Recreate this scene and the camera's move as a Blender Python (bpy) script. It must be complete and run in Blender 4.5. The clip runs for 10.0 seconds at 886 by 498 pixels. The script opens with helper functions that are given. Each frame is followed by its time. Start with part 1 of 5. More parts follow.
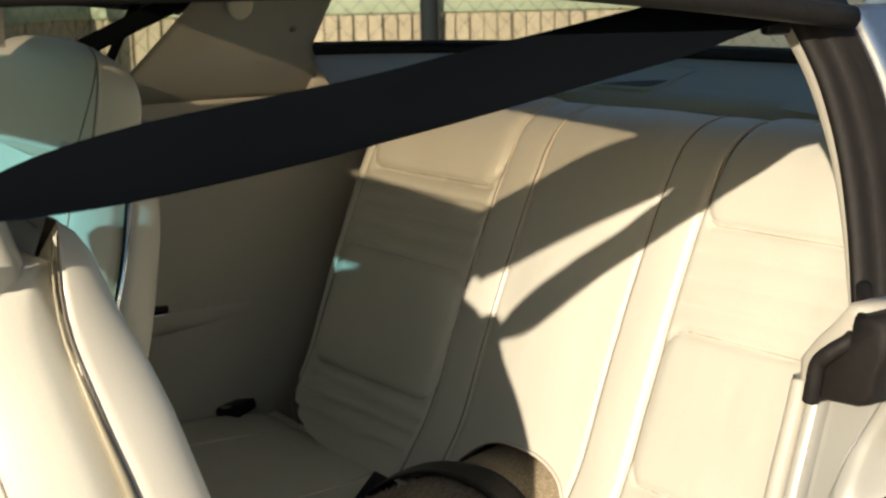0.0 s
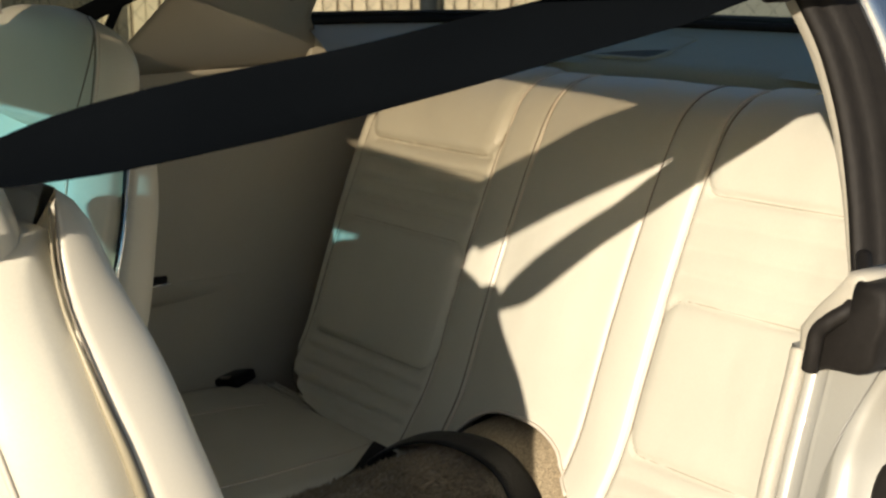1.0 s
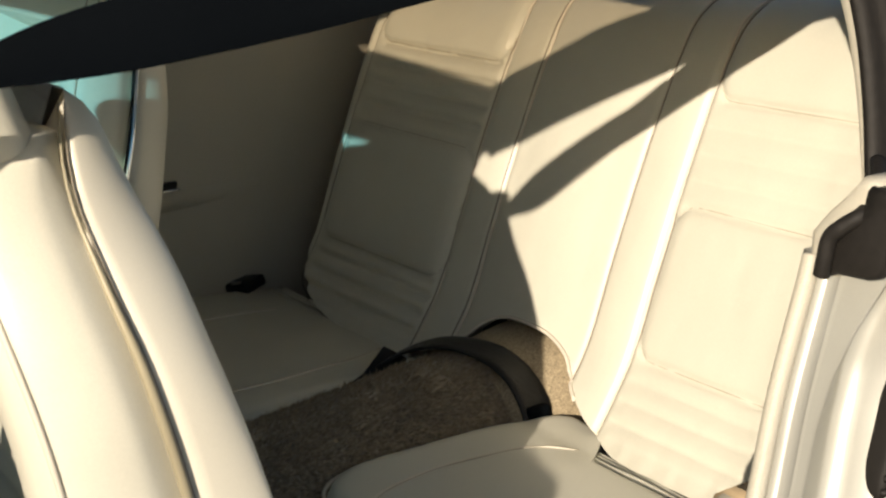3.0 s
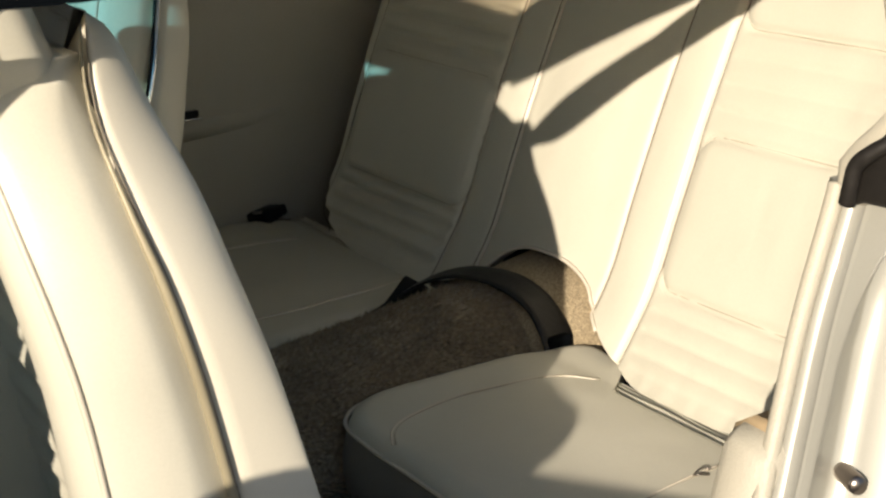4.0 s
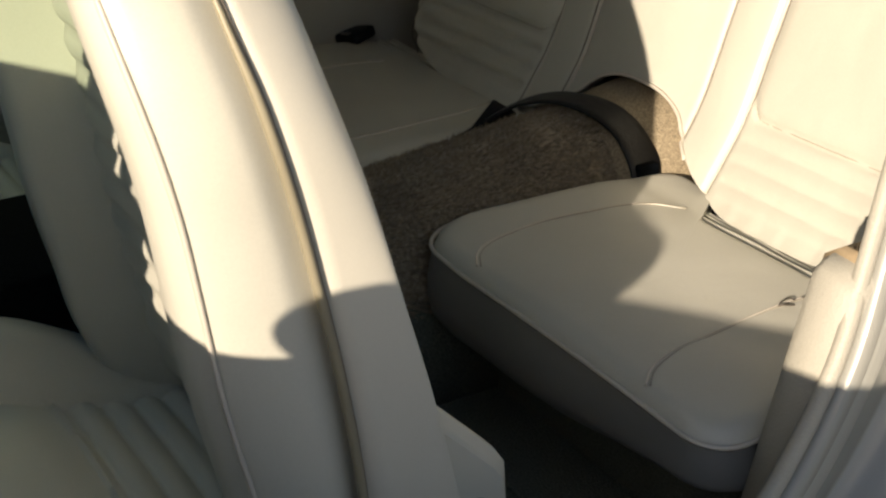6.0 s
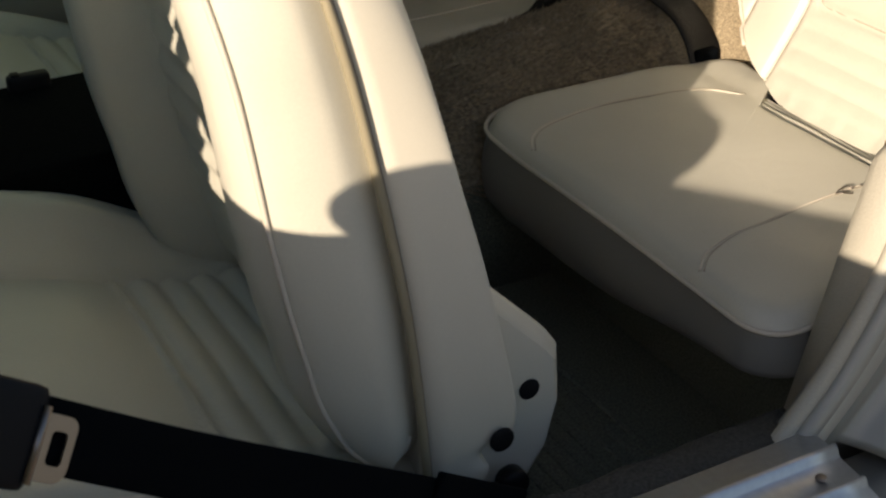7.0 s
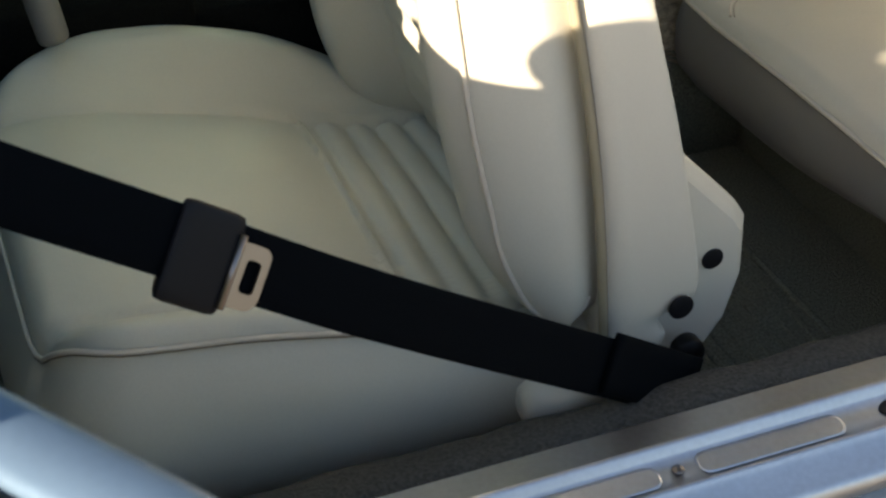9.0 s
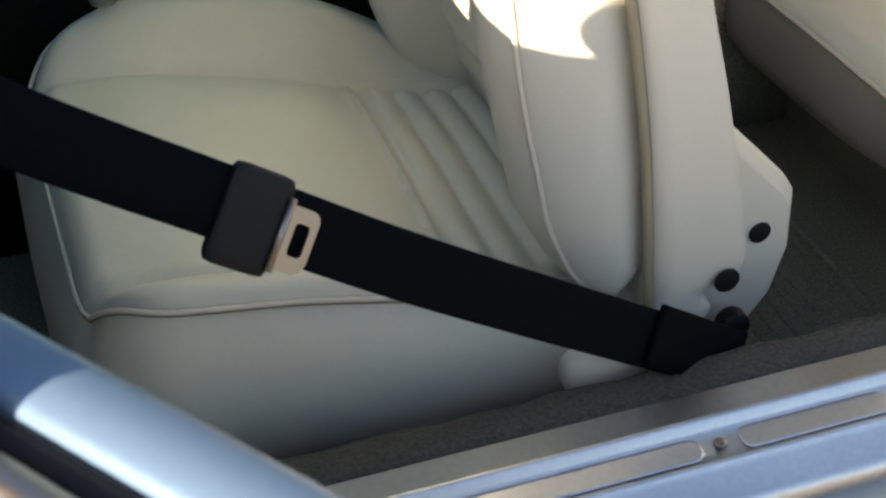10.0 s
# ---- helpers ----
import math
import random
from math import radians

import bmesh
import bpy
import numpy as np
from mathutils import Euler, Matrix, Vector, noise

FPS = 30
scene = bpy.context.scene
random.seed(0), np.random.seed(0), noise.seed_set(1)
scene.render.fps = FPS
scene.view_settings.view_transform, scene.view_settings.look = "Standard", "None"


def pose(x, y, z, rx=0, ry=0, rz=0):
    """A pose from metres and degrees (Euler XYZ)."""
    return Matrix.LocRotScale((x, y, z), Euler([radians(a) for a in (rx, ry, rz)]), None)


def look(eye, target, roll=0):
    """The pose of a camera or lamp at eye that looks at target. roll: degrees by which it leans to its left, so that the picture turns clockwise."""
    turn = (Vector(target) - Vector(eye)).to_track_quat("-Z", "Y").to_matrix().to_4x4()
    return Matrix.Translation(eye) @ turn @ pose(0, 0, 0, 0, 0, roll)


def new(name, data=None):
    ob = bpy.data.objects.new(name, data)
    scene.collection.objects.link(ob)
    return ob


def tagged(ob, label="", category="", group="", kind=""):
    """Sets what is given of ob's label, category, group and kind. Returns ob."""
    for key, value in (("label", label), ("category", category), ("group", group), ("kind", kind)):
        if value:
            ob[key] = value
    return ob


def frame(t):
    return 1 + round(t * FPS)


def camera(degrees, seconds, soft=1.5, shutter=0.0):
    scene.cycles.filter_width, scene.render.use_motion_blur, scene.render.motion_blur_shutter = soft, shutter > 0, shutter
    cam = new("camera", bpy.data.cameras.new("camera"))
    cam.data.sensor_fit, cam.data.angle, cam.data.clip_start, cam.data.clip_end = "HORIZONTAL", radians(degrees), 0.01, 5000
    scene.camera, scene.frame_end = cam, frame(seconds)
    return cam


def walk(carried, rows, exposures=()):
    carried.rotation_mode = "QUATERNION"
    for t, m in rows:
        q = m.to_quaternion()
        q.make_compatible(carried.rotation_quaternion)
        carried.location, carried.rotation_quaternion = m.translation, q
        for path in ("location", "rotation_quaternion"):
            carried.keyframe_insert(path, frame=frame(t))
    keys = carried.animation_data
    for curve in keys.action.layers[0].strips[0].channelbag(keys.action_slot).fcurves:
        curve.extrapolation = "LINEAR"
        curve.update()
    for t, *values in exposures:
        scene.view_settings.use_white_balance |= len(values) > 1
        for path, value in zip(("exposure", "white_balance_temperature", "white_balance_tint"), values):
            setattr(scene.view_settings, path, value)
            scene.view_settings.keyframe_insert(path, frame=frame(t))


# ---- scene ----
# ---- camera ----
cam = camera(34.66, 10.0, soft=2.3)
PATH = [
    (0, (0.048, -0.827, 1.269), (1.184, 0.776, 0.895), -1.1),
    (0.5, (0.048, -0.827, 1.27), (1.182, 0.773, 0.876), -1.1),
    (1, (0.049, -0.825, 1.265), (1.181, 0.771, 0.853), -1.1),
    (1.5, (0.049, -0.825, 1.264), (1.176, 0.769, 0.826), -1.0),
    (2, (0.049, -0.823, 1.263), (1.17, 0.766, 0.796), -1.1),
    (3.5, (0.05, -0.82, 1.256), (1.137, 0.756, 0.677), -1.0),
    (4, (0.049, -0.818, 1.252), (1.111, 0.757, 0.627), -1.0),
    (4.5, (0.048, -0.816, 1.249), (1.079, 0.76, 0.577), -1.0),
    (5, (0.047, -0.813, 1.247), (1.043, 0.761, 0.52), -1.0),
    (6.5, (0.039, -0.816, 1.24), (0.908, 0.738, 0.328), -0.9),
    (7, (0.037, -0.816, 1.235), (0.853, 0.723, 0.253), -1.1),
    (7.5, (0.033, -0.812, 1.229), (0.788, 0.72, 0.188), -1.1),
    (8, (0.027, -0.81, 1.226), (0.715, 0.731, 0.151), -1.2),
    (8.5, (0.021, -0.808, 1.224), (0.644, 0.74, 0.121), -1.3),
    (9, (0.018, -0.805, 1.221), (0.582, 0.741, 0.085), -1.3),
    (9.5, (0.014, -0.802, 1.219), (0.541, 0.74, 0.06), -1.2),
    (10, (0.012, -0.804, 1.22), (0.515, 0.738, 0.049), -1.2),
]
cam.data.dof.use_dof, cam.data.dof.focus_distance, cam.data.dof.aperture_fstop = True, 1.6, cam.data.lens / 4.0
walk(cam, [(t, look(eye, target, roll)) for t, eye, target, roll in PATH],
     exposures=[(0, 0.5, 6300, 11), (3.5, 0.5, 6300, 11), (5, 0.52, 6330, 12), (6.5, 0.57, 6450, 14), (7.5, 0.77, 6750, 15), (8.0, 1.06, 6780, 14),
                (9.0, 1.80, 6720, 13), (10.0, 2.18, 6720, 15)])

# ---- light ----
SUN = Vector((1.03, 0.76, -0.39)).normalized()      # the way the sunlight goes
world = bpy.data.worlds.new("sky")
scene.world = world
world.use_nodes = True
_n = world.node_tree.nodes
_sky = _n.new("ShaderNodeTexSky")
_sky.sky_type, _sky.sun_disc = "NISHITA", False
_sky.sun_elevation = math.asin(-SUN.z)
_sky.sun_rotation = math.atan2(-SUN.x, -SUN.y)
world.node_tree.links.new(_sky.outputs[0], _n["Background"].inputs[0])
_n["Background"].inputs[1].default_value = 0.08
sun_data = bpy.data.lights.new("sun", "SUN")
sun_data.energy, sun_data.angle, sun_data.color = 5.0, radians(0.53), (1.0, 0.85, 0.655)
sun = new("sun", sun_data)
sun.matrix_world = look((-8, -6, 3.2), Vector((-8, -6, 3.2)) + SUN)

# ---- materials ----
def material(name, colour, rough=0.5, metal=0.0, grain=0.0, size=200.0, mottle=0.08, bump=0.0, bump_size=None, coat=0.0,
             sheen=0.0, dirt=0.0, gloss=0.5, crease=0.0):
    """A surface with fine grain, broad mottling and relief, all at real size."""
    m = bpy.data.materials.new(name)
    m.use_nodes = True
    nt = m.node_tree
    n, l = nt.nodes, nt.links
    b = n["Principled BSDF"]
    b.inputs["Roughness"].default_value, b.inputs["Metallic"].default_value = rough, metal
    b.inputs["Coat Weight"].default_value = coat
    b.inputs["Sheen Weight"].default_value = sheen
    b.inputs["Specular IOR Level"].default_value = gloss
    co = n.new("ShaderNodeTexCoord")
    big = n.new("ShaderNodeTexNoise")
    big.inputs["Scale"].default_value, big.inputs["Detail"].default_value = 7.0, 5
    fine = n.new("ShaderNodeTexNoise")
    fine.inputs["Scale"].default_value, fine.inputs["Detail"].default_value = size, 3
    for t in (big, fine):
        l.new(co.outputs["Object"], t.inputs["Vector"])
    mix = n.new("ShaderNodeMix")
    mix.data_type = "RGBA"
    c = Vector(colour)
    mix.inputs["A"].default_value = (*(c * (1 - mottle)), 1)
    mix.inputs["B"].default_value = (*[min(1, v) for v in c * (1 + mottle)], 1)
    l.new(big.outputs["Fac"], mix.inputs["Factor"])
    last = mix.outputs["Result"]
    if grain:
        m2 = n.new("ShaderNodeMix")
        m2.data_type, m2.blend_type = "RGBA", "MULTIPLY"
        ramp = n.new("ShaderNodeMapRange")
        ramp.inputs["From Min"].default_value, ramp.inputs["From Max"].default_value = 0.3, 0.7
        ramp.inputs["To Min"].default_value, ramp.inputs["To Max"].default_value = 1 - grain, 1 + grain * 0.3
        l.new(fine.outputs["Fac"], ramp.inputs["Value"])
        m2.inputs["Factor"].default_value = 1
        l.new(last, m2.inputs["A"])
        l.new(ramp.outputs["Result"], m2.inputs["B"])
        last = m2.outputs["Result"]
    if dirt:
        st = n.new("ShaderNodeTexNoise")
        st.inputs["Scale"].default_value, st.inputs["Detail"].default_value = 2.3, 9
        l.new(co.outputs["Object"], st.inputs["Vector"])
        r2 = n.new("ShaderNodeMapRange")
        r2.inputs["From Min"].default_value, r2.inputs["From Max"].default_value = 0.52, 0.72
        r2.inputs["To Min"].default_value, r2.inputs["To Max"].default_value = 0.0, dirt
        l.new(st.outputs["Fac"], r2.inputs["Value"])
        m3 = n.new("ShaderNodeMix")
        m3.data_type = "RGBA"
        m3.inputs["B"].default_value = (*(c * 0.55), 1)
        l.new(r2.outputs["Result"], m3.inputs["Factor"])
        l.new(last, m3.inputs["A"])
        last = m3.outputs["Result"]
    l.new(last, b.inputs["Base Color"])
    rr = n.new("ShaderNodeMapRange")
    rr.inputs["To Min"].default_value, rr.inputs["To Max"].default_value = max(0.02, rough * 0.8), min(1, rough * 1.2)
    l.new(big.outputs["Fac"], rr.inputs["Value"])
    l.new(rr.outputs["Result"], b.inputs["Roughness"])
    if bump:
        bp = n.new("ShaderNodeBump")
        bp.inputs["Strength"].default_value, bp.inputs["Distance"].default_value = 1.0, bump
        if bump_size:
            v = n.new("ShaderNodeTexVoronoi")
            v.inputs["Scale"].default_value = bump_size
            l.new(co.outputs["Object"], v.inputs["Vector"])
            add = n.new("ShaderNodeMath")
            add.operation = "ADD"
            l.new(v.outputs["Distance"], add.inputs[0])
            l.new(fine.outputs["Fac"], add.inputs[1])
            l.new(add.outputs[0], bp.inputs["Height"])
        else:
            l.new(fine.outputs["Fac"], bp.inputs["Height"])
        l.new(bp.outputs["Normal"], b.inputs["Normal"])
        if crease:
            wr = n.new("ShaderNodeTexNoise")
            wr.inputs["Scale"].default_value, wr.inputs["Detail"].default_value, wr.inputs["Distortion"].default_value = 24.0, 4, 1.2
            l.new(co.outputs["Object"], wr.inputs["Vector"])
            b2 = n.new("ShaderNodeBump")
            b2.inputs["Strength"].default_value, b2.inputs["Distance"].default_value = 1.0, crease
            l.new(wr.outputs["Fac"], b2.inputs["Height"])
            l.new(b2.outputs["Normal"], bp.inputs["Normal"])
    return m


LEATHER = material("cream_leather", (0.585, 0.568, 0.48), 0.40, grain=0.035, size=420, mottle=0.08, bump=0.00007, bump_size=700, dirt=0.16, crease=0.0005)
LEATHER_SEAM = material("leather_seam", (0.22, 0.19, 0.145), 0.6, mottle=0.05)
THREAD = material("pale_thread", (0.40, 0.365, 0.29), 0.6, mottle=0.05)
# cushion sides and brake grip: their shade is put into this darker colour
SHADED_VINYL = material("shaded_vinyl", (0.18, 0.178, 0.166), 0.45, grain=0.04, size=420, mottle=0.10, bump=0.00007, bump_size=700, dirt=0.25)
PIPING = material("cream_piping", (0.62, 0.57, 0.48), 0.4, mottle=0.05, bump=0.0002)
SHELL = material("cream_shell_plastic", (0.63, 0.60, 0.505), 0.38, mottle=0.04, grain=0.03, size=600, bump=0.0001, dirt=0.1)
TRIM = material("cream_trim_vinyl", (0.45, 0.425, 0.35), 0.5, mottle=0.05, grain=0.05, size=500, bump=0.0003, bump_size=300)
STRIP = material("khaki_strip", (0.30, 0.265, 0.18), 0.42, mottle=0.1, metal=0.1)
WORN = material("worn_trim", (0.50, 0.38, 0.23), 0.55, mottle=0.18, grain=0.1, size=200, dirt=0.3)
CHROME = material("chrome", (0.75, 0.76, 0.78), 0.10, metal=1.0, mottle=0.04)
ALUMINIUM = material("sill_aluminium", (0.70, 0.71, 0.73), 0.42, metal=1.0, mottle=0.08, grain=0.08, size=150, dirt=0.3)
JAMB_PAINT = material("pale_jamb_paint", (0.33, 0.325, 0.285), 0.36, metal=0.15, mottle=0.04, grain=0.04, size=700, coat=0.4, dirt=0.12)
PAINT = material("silver_paint", (0.27, 0.28, 0.275), 0.42, metal=0.4, mottle=0.03, grain=0.05, size=900, coat=0.8)
BODY_PAINT = material("glossy_silver_paint", (0.46, 0.49, 0.53), 0.20, metal=0.95, mottle=0.03, grain=0.04, size=900, coat=0.6)
RUBBER = material("black_rubber", (0.014, 0.0125, 0.011), 0.62, mottle=0.3, bump=0.0006, size=120, gloss=0.22, grain=0.2)
WEBBING = material("black_webbing", (0.0031, 0.0043, 0.0058), 0.7, mottle=0.15, grain=0.3, size=900, bump=0.0003, gloss=0.04)
COATED = material("coated_webbing", (0.0055, 0.0055, 0.0065), 0.42, mottle=0.2, grain=0.2, size=500, bump=0.0006, bump_size=400, gloss=0.45)
BLACK = material("black_plastic", (0.009, 0.009, 0.011), 0.5, mottle=0.1, grain=0.1, size=300, gloss=0.2)
CONSOLE = material("console_carpet", (0.007, 0.0075, 0.007), 0.95, mottle=0.2, grain=0.4, size=300, bump=0.001, gloss=0.03)
SMOKE = material("smoke_plastic", (0.006, 0.0063, 0.0066), 0.45, mottle=0.2, grain=0.1, size=300, gloss=0.2)
CARPET = material("dark_carpet", (0.170, 0.178, 0.135), 0.95, mottle=0.2, grain=0.5, size=300, bump=0.003)
SILL_CARPET = material("sill_carpet", (0.072, 0.069, 0.059), 0.95, mottle=0.25, grain=0.5, size=260, bump=0.003)
SHAG = material("brown_shag", (0.35, 0.285, 0.19), 0.95, mottle=0.35, grain=0.5, size=160, bump=0.002, sheen=0.3)
TAN_CARPET = material("tan_carpet", (0.42, 0.34, 0.22), 0.95, mottle=0.12, grain=0.5, size=330, bump=0.002)
GRILLE = material("grille_cloth", (0.07, 0.08, 0.07), 0.8, mottle=0.1, grain=0.4, size=700, bump=0.0006)
SHELF = material("shelf_vinyl", (0.29, 0.335, 0.275), 0.55, mottle=0.08, grain=0.1, size=300, bump=0.0004)
HEADLINER = material("headliner", (0.55, 0.50, 0.41), 0.8, mottle=0.05, grain=0.08, size=300)
STEEL = material("tongue_steel", (0.33, 0.285, 0.25), 0.30, metal=1.0, mottle=0.06)
# unseen ground; its pale colour is set to throw sunlight up at the seats
BOUNCE_GROUND = material("pale_bounce_ground", (0.29, 0.26, 0.225), 0.9, mottle=0.25, grain=0.5, size=60, bump=0.003)
SLAT = material("fence_slat", (0.37, 0.31, 0.205), 0.7, mottle=0.12, grain=0.15, size=25, bump=0.002)
GREEN_RAIL = material("green_rail", (0.30, 0.34, 0.22), 0.6, mottle=0.1, grain=0.1, size=30)
DARK_BOARD = material("fence_backing", (0.17, 0.125, 0.075), 0.9, mottle=0.2, grain=0.3, size=20)
LEDGE = material("satin_ledge", (0.12, 0.19, 0.28), 0.40, metal=0.35, mottle=0.05, grain=0.05, size=200)
POST = material("fence_post", (0.014, 0.017, 0.018), 0.8, mottle=0.2, gloss=0.1)
VERGE = material("dry_verge", (0.36, 0.34, 0.22), 0.95, mottle=0.25, grain=0.4, size=14, bump=0.01)


def tinted_glass(name, tint):
    m = bpy.data.materials.new(name)
    m.use_nodes = True
    n, l = m.node_tree.nodes, m.node_tree.links
    n.remove(n["Principled BSDF"])
    tr = n.new("ShaderNodeBsdfTransparent")
    tr.inputs[0].default_value = (*tint, 1)
    gl = n.new("ShaderNodeBsdfGlossy")
    gl.inputs["Roughness"].default_value = 0.02
    lw = n.new("ShaderNodeLayerWeight")
    lw.inputs[0].default_value = 0.5
    pw = n.new("ShaderNodeMath")
    pw.operation = "POWER"
    pw.inputs[1].default_value = 4.0
    fr = n.new("ShaderNodeMath")
    fr.operation = "MULTIPLY_ADD"
    fr.inputs[1].default_value, fr.inputs[2].default_value = 0.75, 0.05
    mx = n.new("ShaderNodeMixShader")
    l.new(lw.outputs["Facing"], pw.inputs[0])
    l.new(pw.outputs[0], fr.inputs[0])
    l.new(fr.outputs[0], mx.inputs[0])
    l.new(tr.outputs[0], mx.inputs[1])
    l.new(gl.outputs[0], mx.inputs[2])
    l.new(mx.outputs[0], n["Material Output"].inputs[0])
    return m


GLASS = tinted_glass("clear_glass", (0.86, 0.90, 0.88))
SIDE_GLASS = tinted_glass("side_glass", (0.66, 0.72, 0.66))
ROOF_GLASS = tinted_glass("bronze_roof_glass", (0.80, 0.755, 0.68))


def screen_glass():
    """Green tinted glass, teal in a band along its upper edge."""
    m = tinted_glass("screen_glass", (0.56, 0.67, 0.54))
    n, l = m.node_tree.nodes, m.node_tree.links
    co, sp, ra = n.new("ShaderNodeTexCoord"), n.new("ShaderNodeSeparateXYZ"), n.new("ShaderNodeMapRange")
    mix = n.new("ShaderNodeMix")
    mix.data_type = "RGBA"
    ra.inputs["From Min"].default_value, ra.inputs["From Max"].default_value = 1.14, 1.19
    mix.inputs["A"].default_value, mix.inputs["B"].default_value = (0.56, 0.67, 0.54, 1), (0.18, 0.49, 0.66, 1)
    l.new(co.outputs["Object"], sp.inputs[0])
    l.new(sp.outputs["Z"], ra.inputs["Value"])
    l.new(ra.outputs["Result"], mix.inputs["Factor"])
    tr = [x for x in n if x.type == "BSDF_TRANSPARENT"][0]
    l.new(mix.outputs["Result"], tr.inputs[0])
    return m


SCREEN = screen_glass()


# ---- building helpers ----
def mesh_of(bm, name):
    me = bpy.data.meshes.new(name)
    bmesh.ops.recalc_face_normals(bm, faces=bm.faces)
    bm.to_mesh(me)
    bm.free()
    return me


def part(name, bm, mat, parent=None, label="", smooth=True):
    """One mesh object, under a thing or a part."""
    me = mesh_of(bm, name) if isinstance(bm, bmesh.types.BMesh) else bm
    if smooth:
        me.shade_smooth()
    ob = new(name, me)
    me.materials.append(mat)
    if parent:
        ob.parent = parent
    if label:
        tagged(ob, label)
    return ob


def thing(name, label, category, group="", kind=""):
    return tagged(new(name), label, category, group, kind)


def loft(rings, closed=True, caps=True):
    """Skin a list of rings, each a list of points of one length."""
    bm = bmesh.new()
    vs = [[bm.verts.new(p) for p in r] for r in rings]
    n = len(rings[0])
    for a, b in zip(vs, vs[1:]):
        for i in range(n if closed else n - 1):
            j = (i + 1) % n
            bm.faces.new((a[i], a[j], b[j], b[i]))
    if caps and closed:
        bm.faces.new(vs[0])
        bm.faces.new(list(reversed(vs[-1])))
    return bm


def spline(points, n):
    """Points along a smooth curve through the given ones."""
    p = [np.array(q, float) for q in points]
    p = [2 * p[0] - p[1]] + p + [2 * p[-1] - p[-2]]
    out = []
    segs = len(p) - 3
    for k in range(n):
        u = k / (n - 1) * segs
        i = min(int(u), segs - 1)
        t = u - i
        a, b, c, d = p[i:i + 4]
        out.append(0.5 * ((2 * b) + (c - a) * t + (2 * a - 5 * b + 4 * c - d) * t * t + (3 * b - a - 3 * c + d) * t ** 3))
    return [Vector(q) for q in out]


def curve_at(table, v):
    """Smooth value of a table of (v, value) rows at v."""
    xs, ys = [r[0] for r in table], [r[1] for r in table]
    v = min(max(v, xs[0]), xs[-1])
    i = min(len(xs) - 2, max(0, int(np.searchsorted(xs, v, "right")) - 1))
    sl = [(ys[min(k + 1, len(xs) - 1)] - ys[max(k - 1, 0)]) / (xs[min(k + 1, len(xs) - 1)] - xs[max(k - 1, 0)]) for k in (i, i + 1)]
    h = xs[i + 1] - xs[i]
    t = (v - xs[i]) / h
    return float((2 * t ** 3 - 3 * t * t + 1) * ys[i] + (t ** 3 - 2 * t * t + t) * h * sl[0] + (3 * t * t - 2 * t ** 3) * ys[i + 1] + (t ** 3 - t * t) * h * sl[1])


def tube(points, radius, sides=8, n=None, closed=False, taper=None):
    """A round bar; taper: (part of its length, radius at the end) of a thinning end."""
    pts = spline(points, n) if n else [Vector(p) for p in points]
    rings = []
    s = None
    for i, p in enumerate(pts):
        a = pts[(i - 1) % len(pts)] if closed else pts[max(0, i - 1)]
        b = pts[(i + 1) % len(pts)] if closed else pts[min(len(pts) - 1, i + 1)]
        d = (b - a).normalized()
        s = d.orthogonal().normalized() if s is None else (s - d * s.dot(d)).normalized()
        u = s.cross(d)
        r = radius
        if taper:
            r += (taper[1] - radius) * smooth_step(1 - taper[0], 1, i / (len(pts) - 1))
        rings.append([p + r * (math.cos(2 * math.pi * k / sides) * s + math.sin(2 * math.pi * k / sides) * u) for k in range(sides)])
    if closed:
        rings.append(rings[0])
    return loft(rings, caps=not closed)


def ribbon(points, wide, width, thick=0.0016, n=60):
    """A strap along points; wide: the way its width points, one for each of the points."""
    pts, ws = spline(points, n), spline(wide, n)
    rings = []
    for i, p in enumerate(pts):
        d = (pts[min(n - 1, i + 1)] - pts[max(0, i - 1)]).normalized()
        w = (ws[i] - d * ws[i].dot(d)).normalized()
        k = d.cross(w)
        h = width / 2
        e = thick / 2
        prof = [(-h, -e * .4), (-h * .97, -e), (-h * .5, -e), (h * .5, -e), (h * .97, -e), (h, -e * .4), (h, e * .4), (h * .97, e), (h * .5, e), (-h * .5, e), (-h * .97, e), (-h, e * .4)]
        rings.append([p + w * a + k * b for a, b in prof])
    return loft(rings)


def box(lo, hi, bevel=0.004, segments=2):
    bm = bmesh.new()
    bmesh.ops.create_cube(bm, size=1)
    lo, hi = Vector(lo), Vector(hi)
    for v in bm.verts:
        v.co = Vector([(lo[i] + hi[i]) / 2 + v.co[i] * (hi[i] - lo[i]) for i in range(3)])
    if bevel:
        bmesh.ops.bevel(bm, geom=list(bm.edges), offset=bevel, segments=segments, affect="EDGES", profile=0.5)
    return bm


def disc(centre, normal, radius, depth, sides=20, hole=0.0):
    """A short rounded cylinder, or a ring with a hole."""
    nrm = Vector(normal).normalized()
    a = nrm.orthogonal().normalized()
    b = nrm.cross(a)
    prof = [(hole, 0), (radius * 0.92, 0), (radius, depth * 0.15), (radius, depth * 0.8), (radius * 0.9, depth), (hole, depth)]
    if not hole:
        prof = prof[1:-1]
    rings = [[Vector(centre) + nrm * h + r * (math.cos(2 * math.pi * k / sides) * a + math.sin(2 * math.pi * k / sides) * b) for k in range(sides)] for r, h in prof]
    if hole:
        rings.append(rings[0])
    return loft(rings, caps=not hole)


def smooth_step(a, b, x):
    t = min(1, max(0, (x - a) / (b - a)))
    return t * t * (3 - 2 * t)


def groove(d, w):
    """A seam's dip at the distance d from it."""
    return math.exp(-(d / w) ** 2)


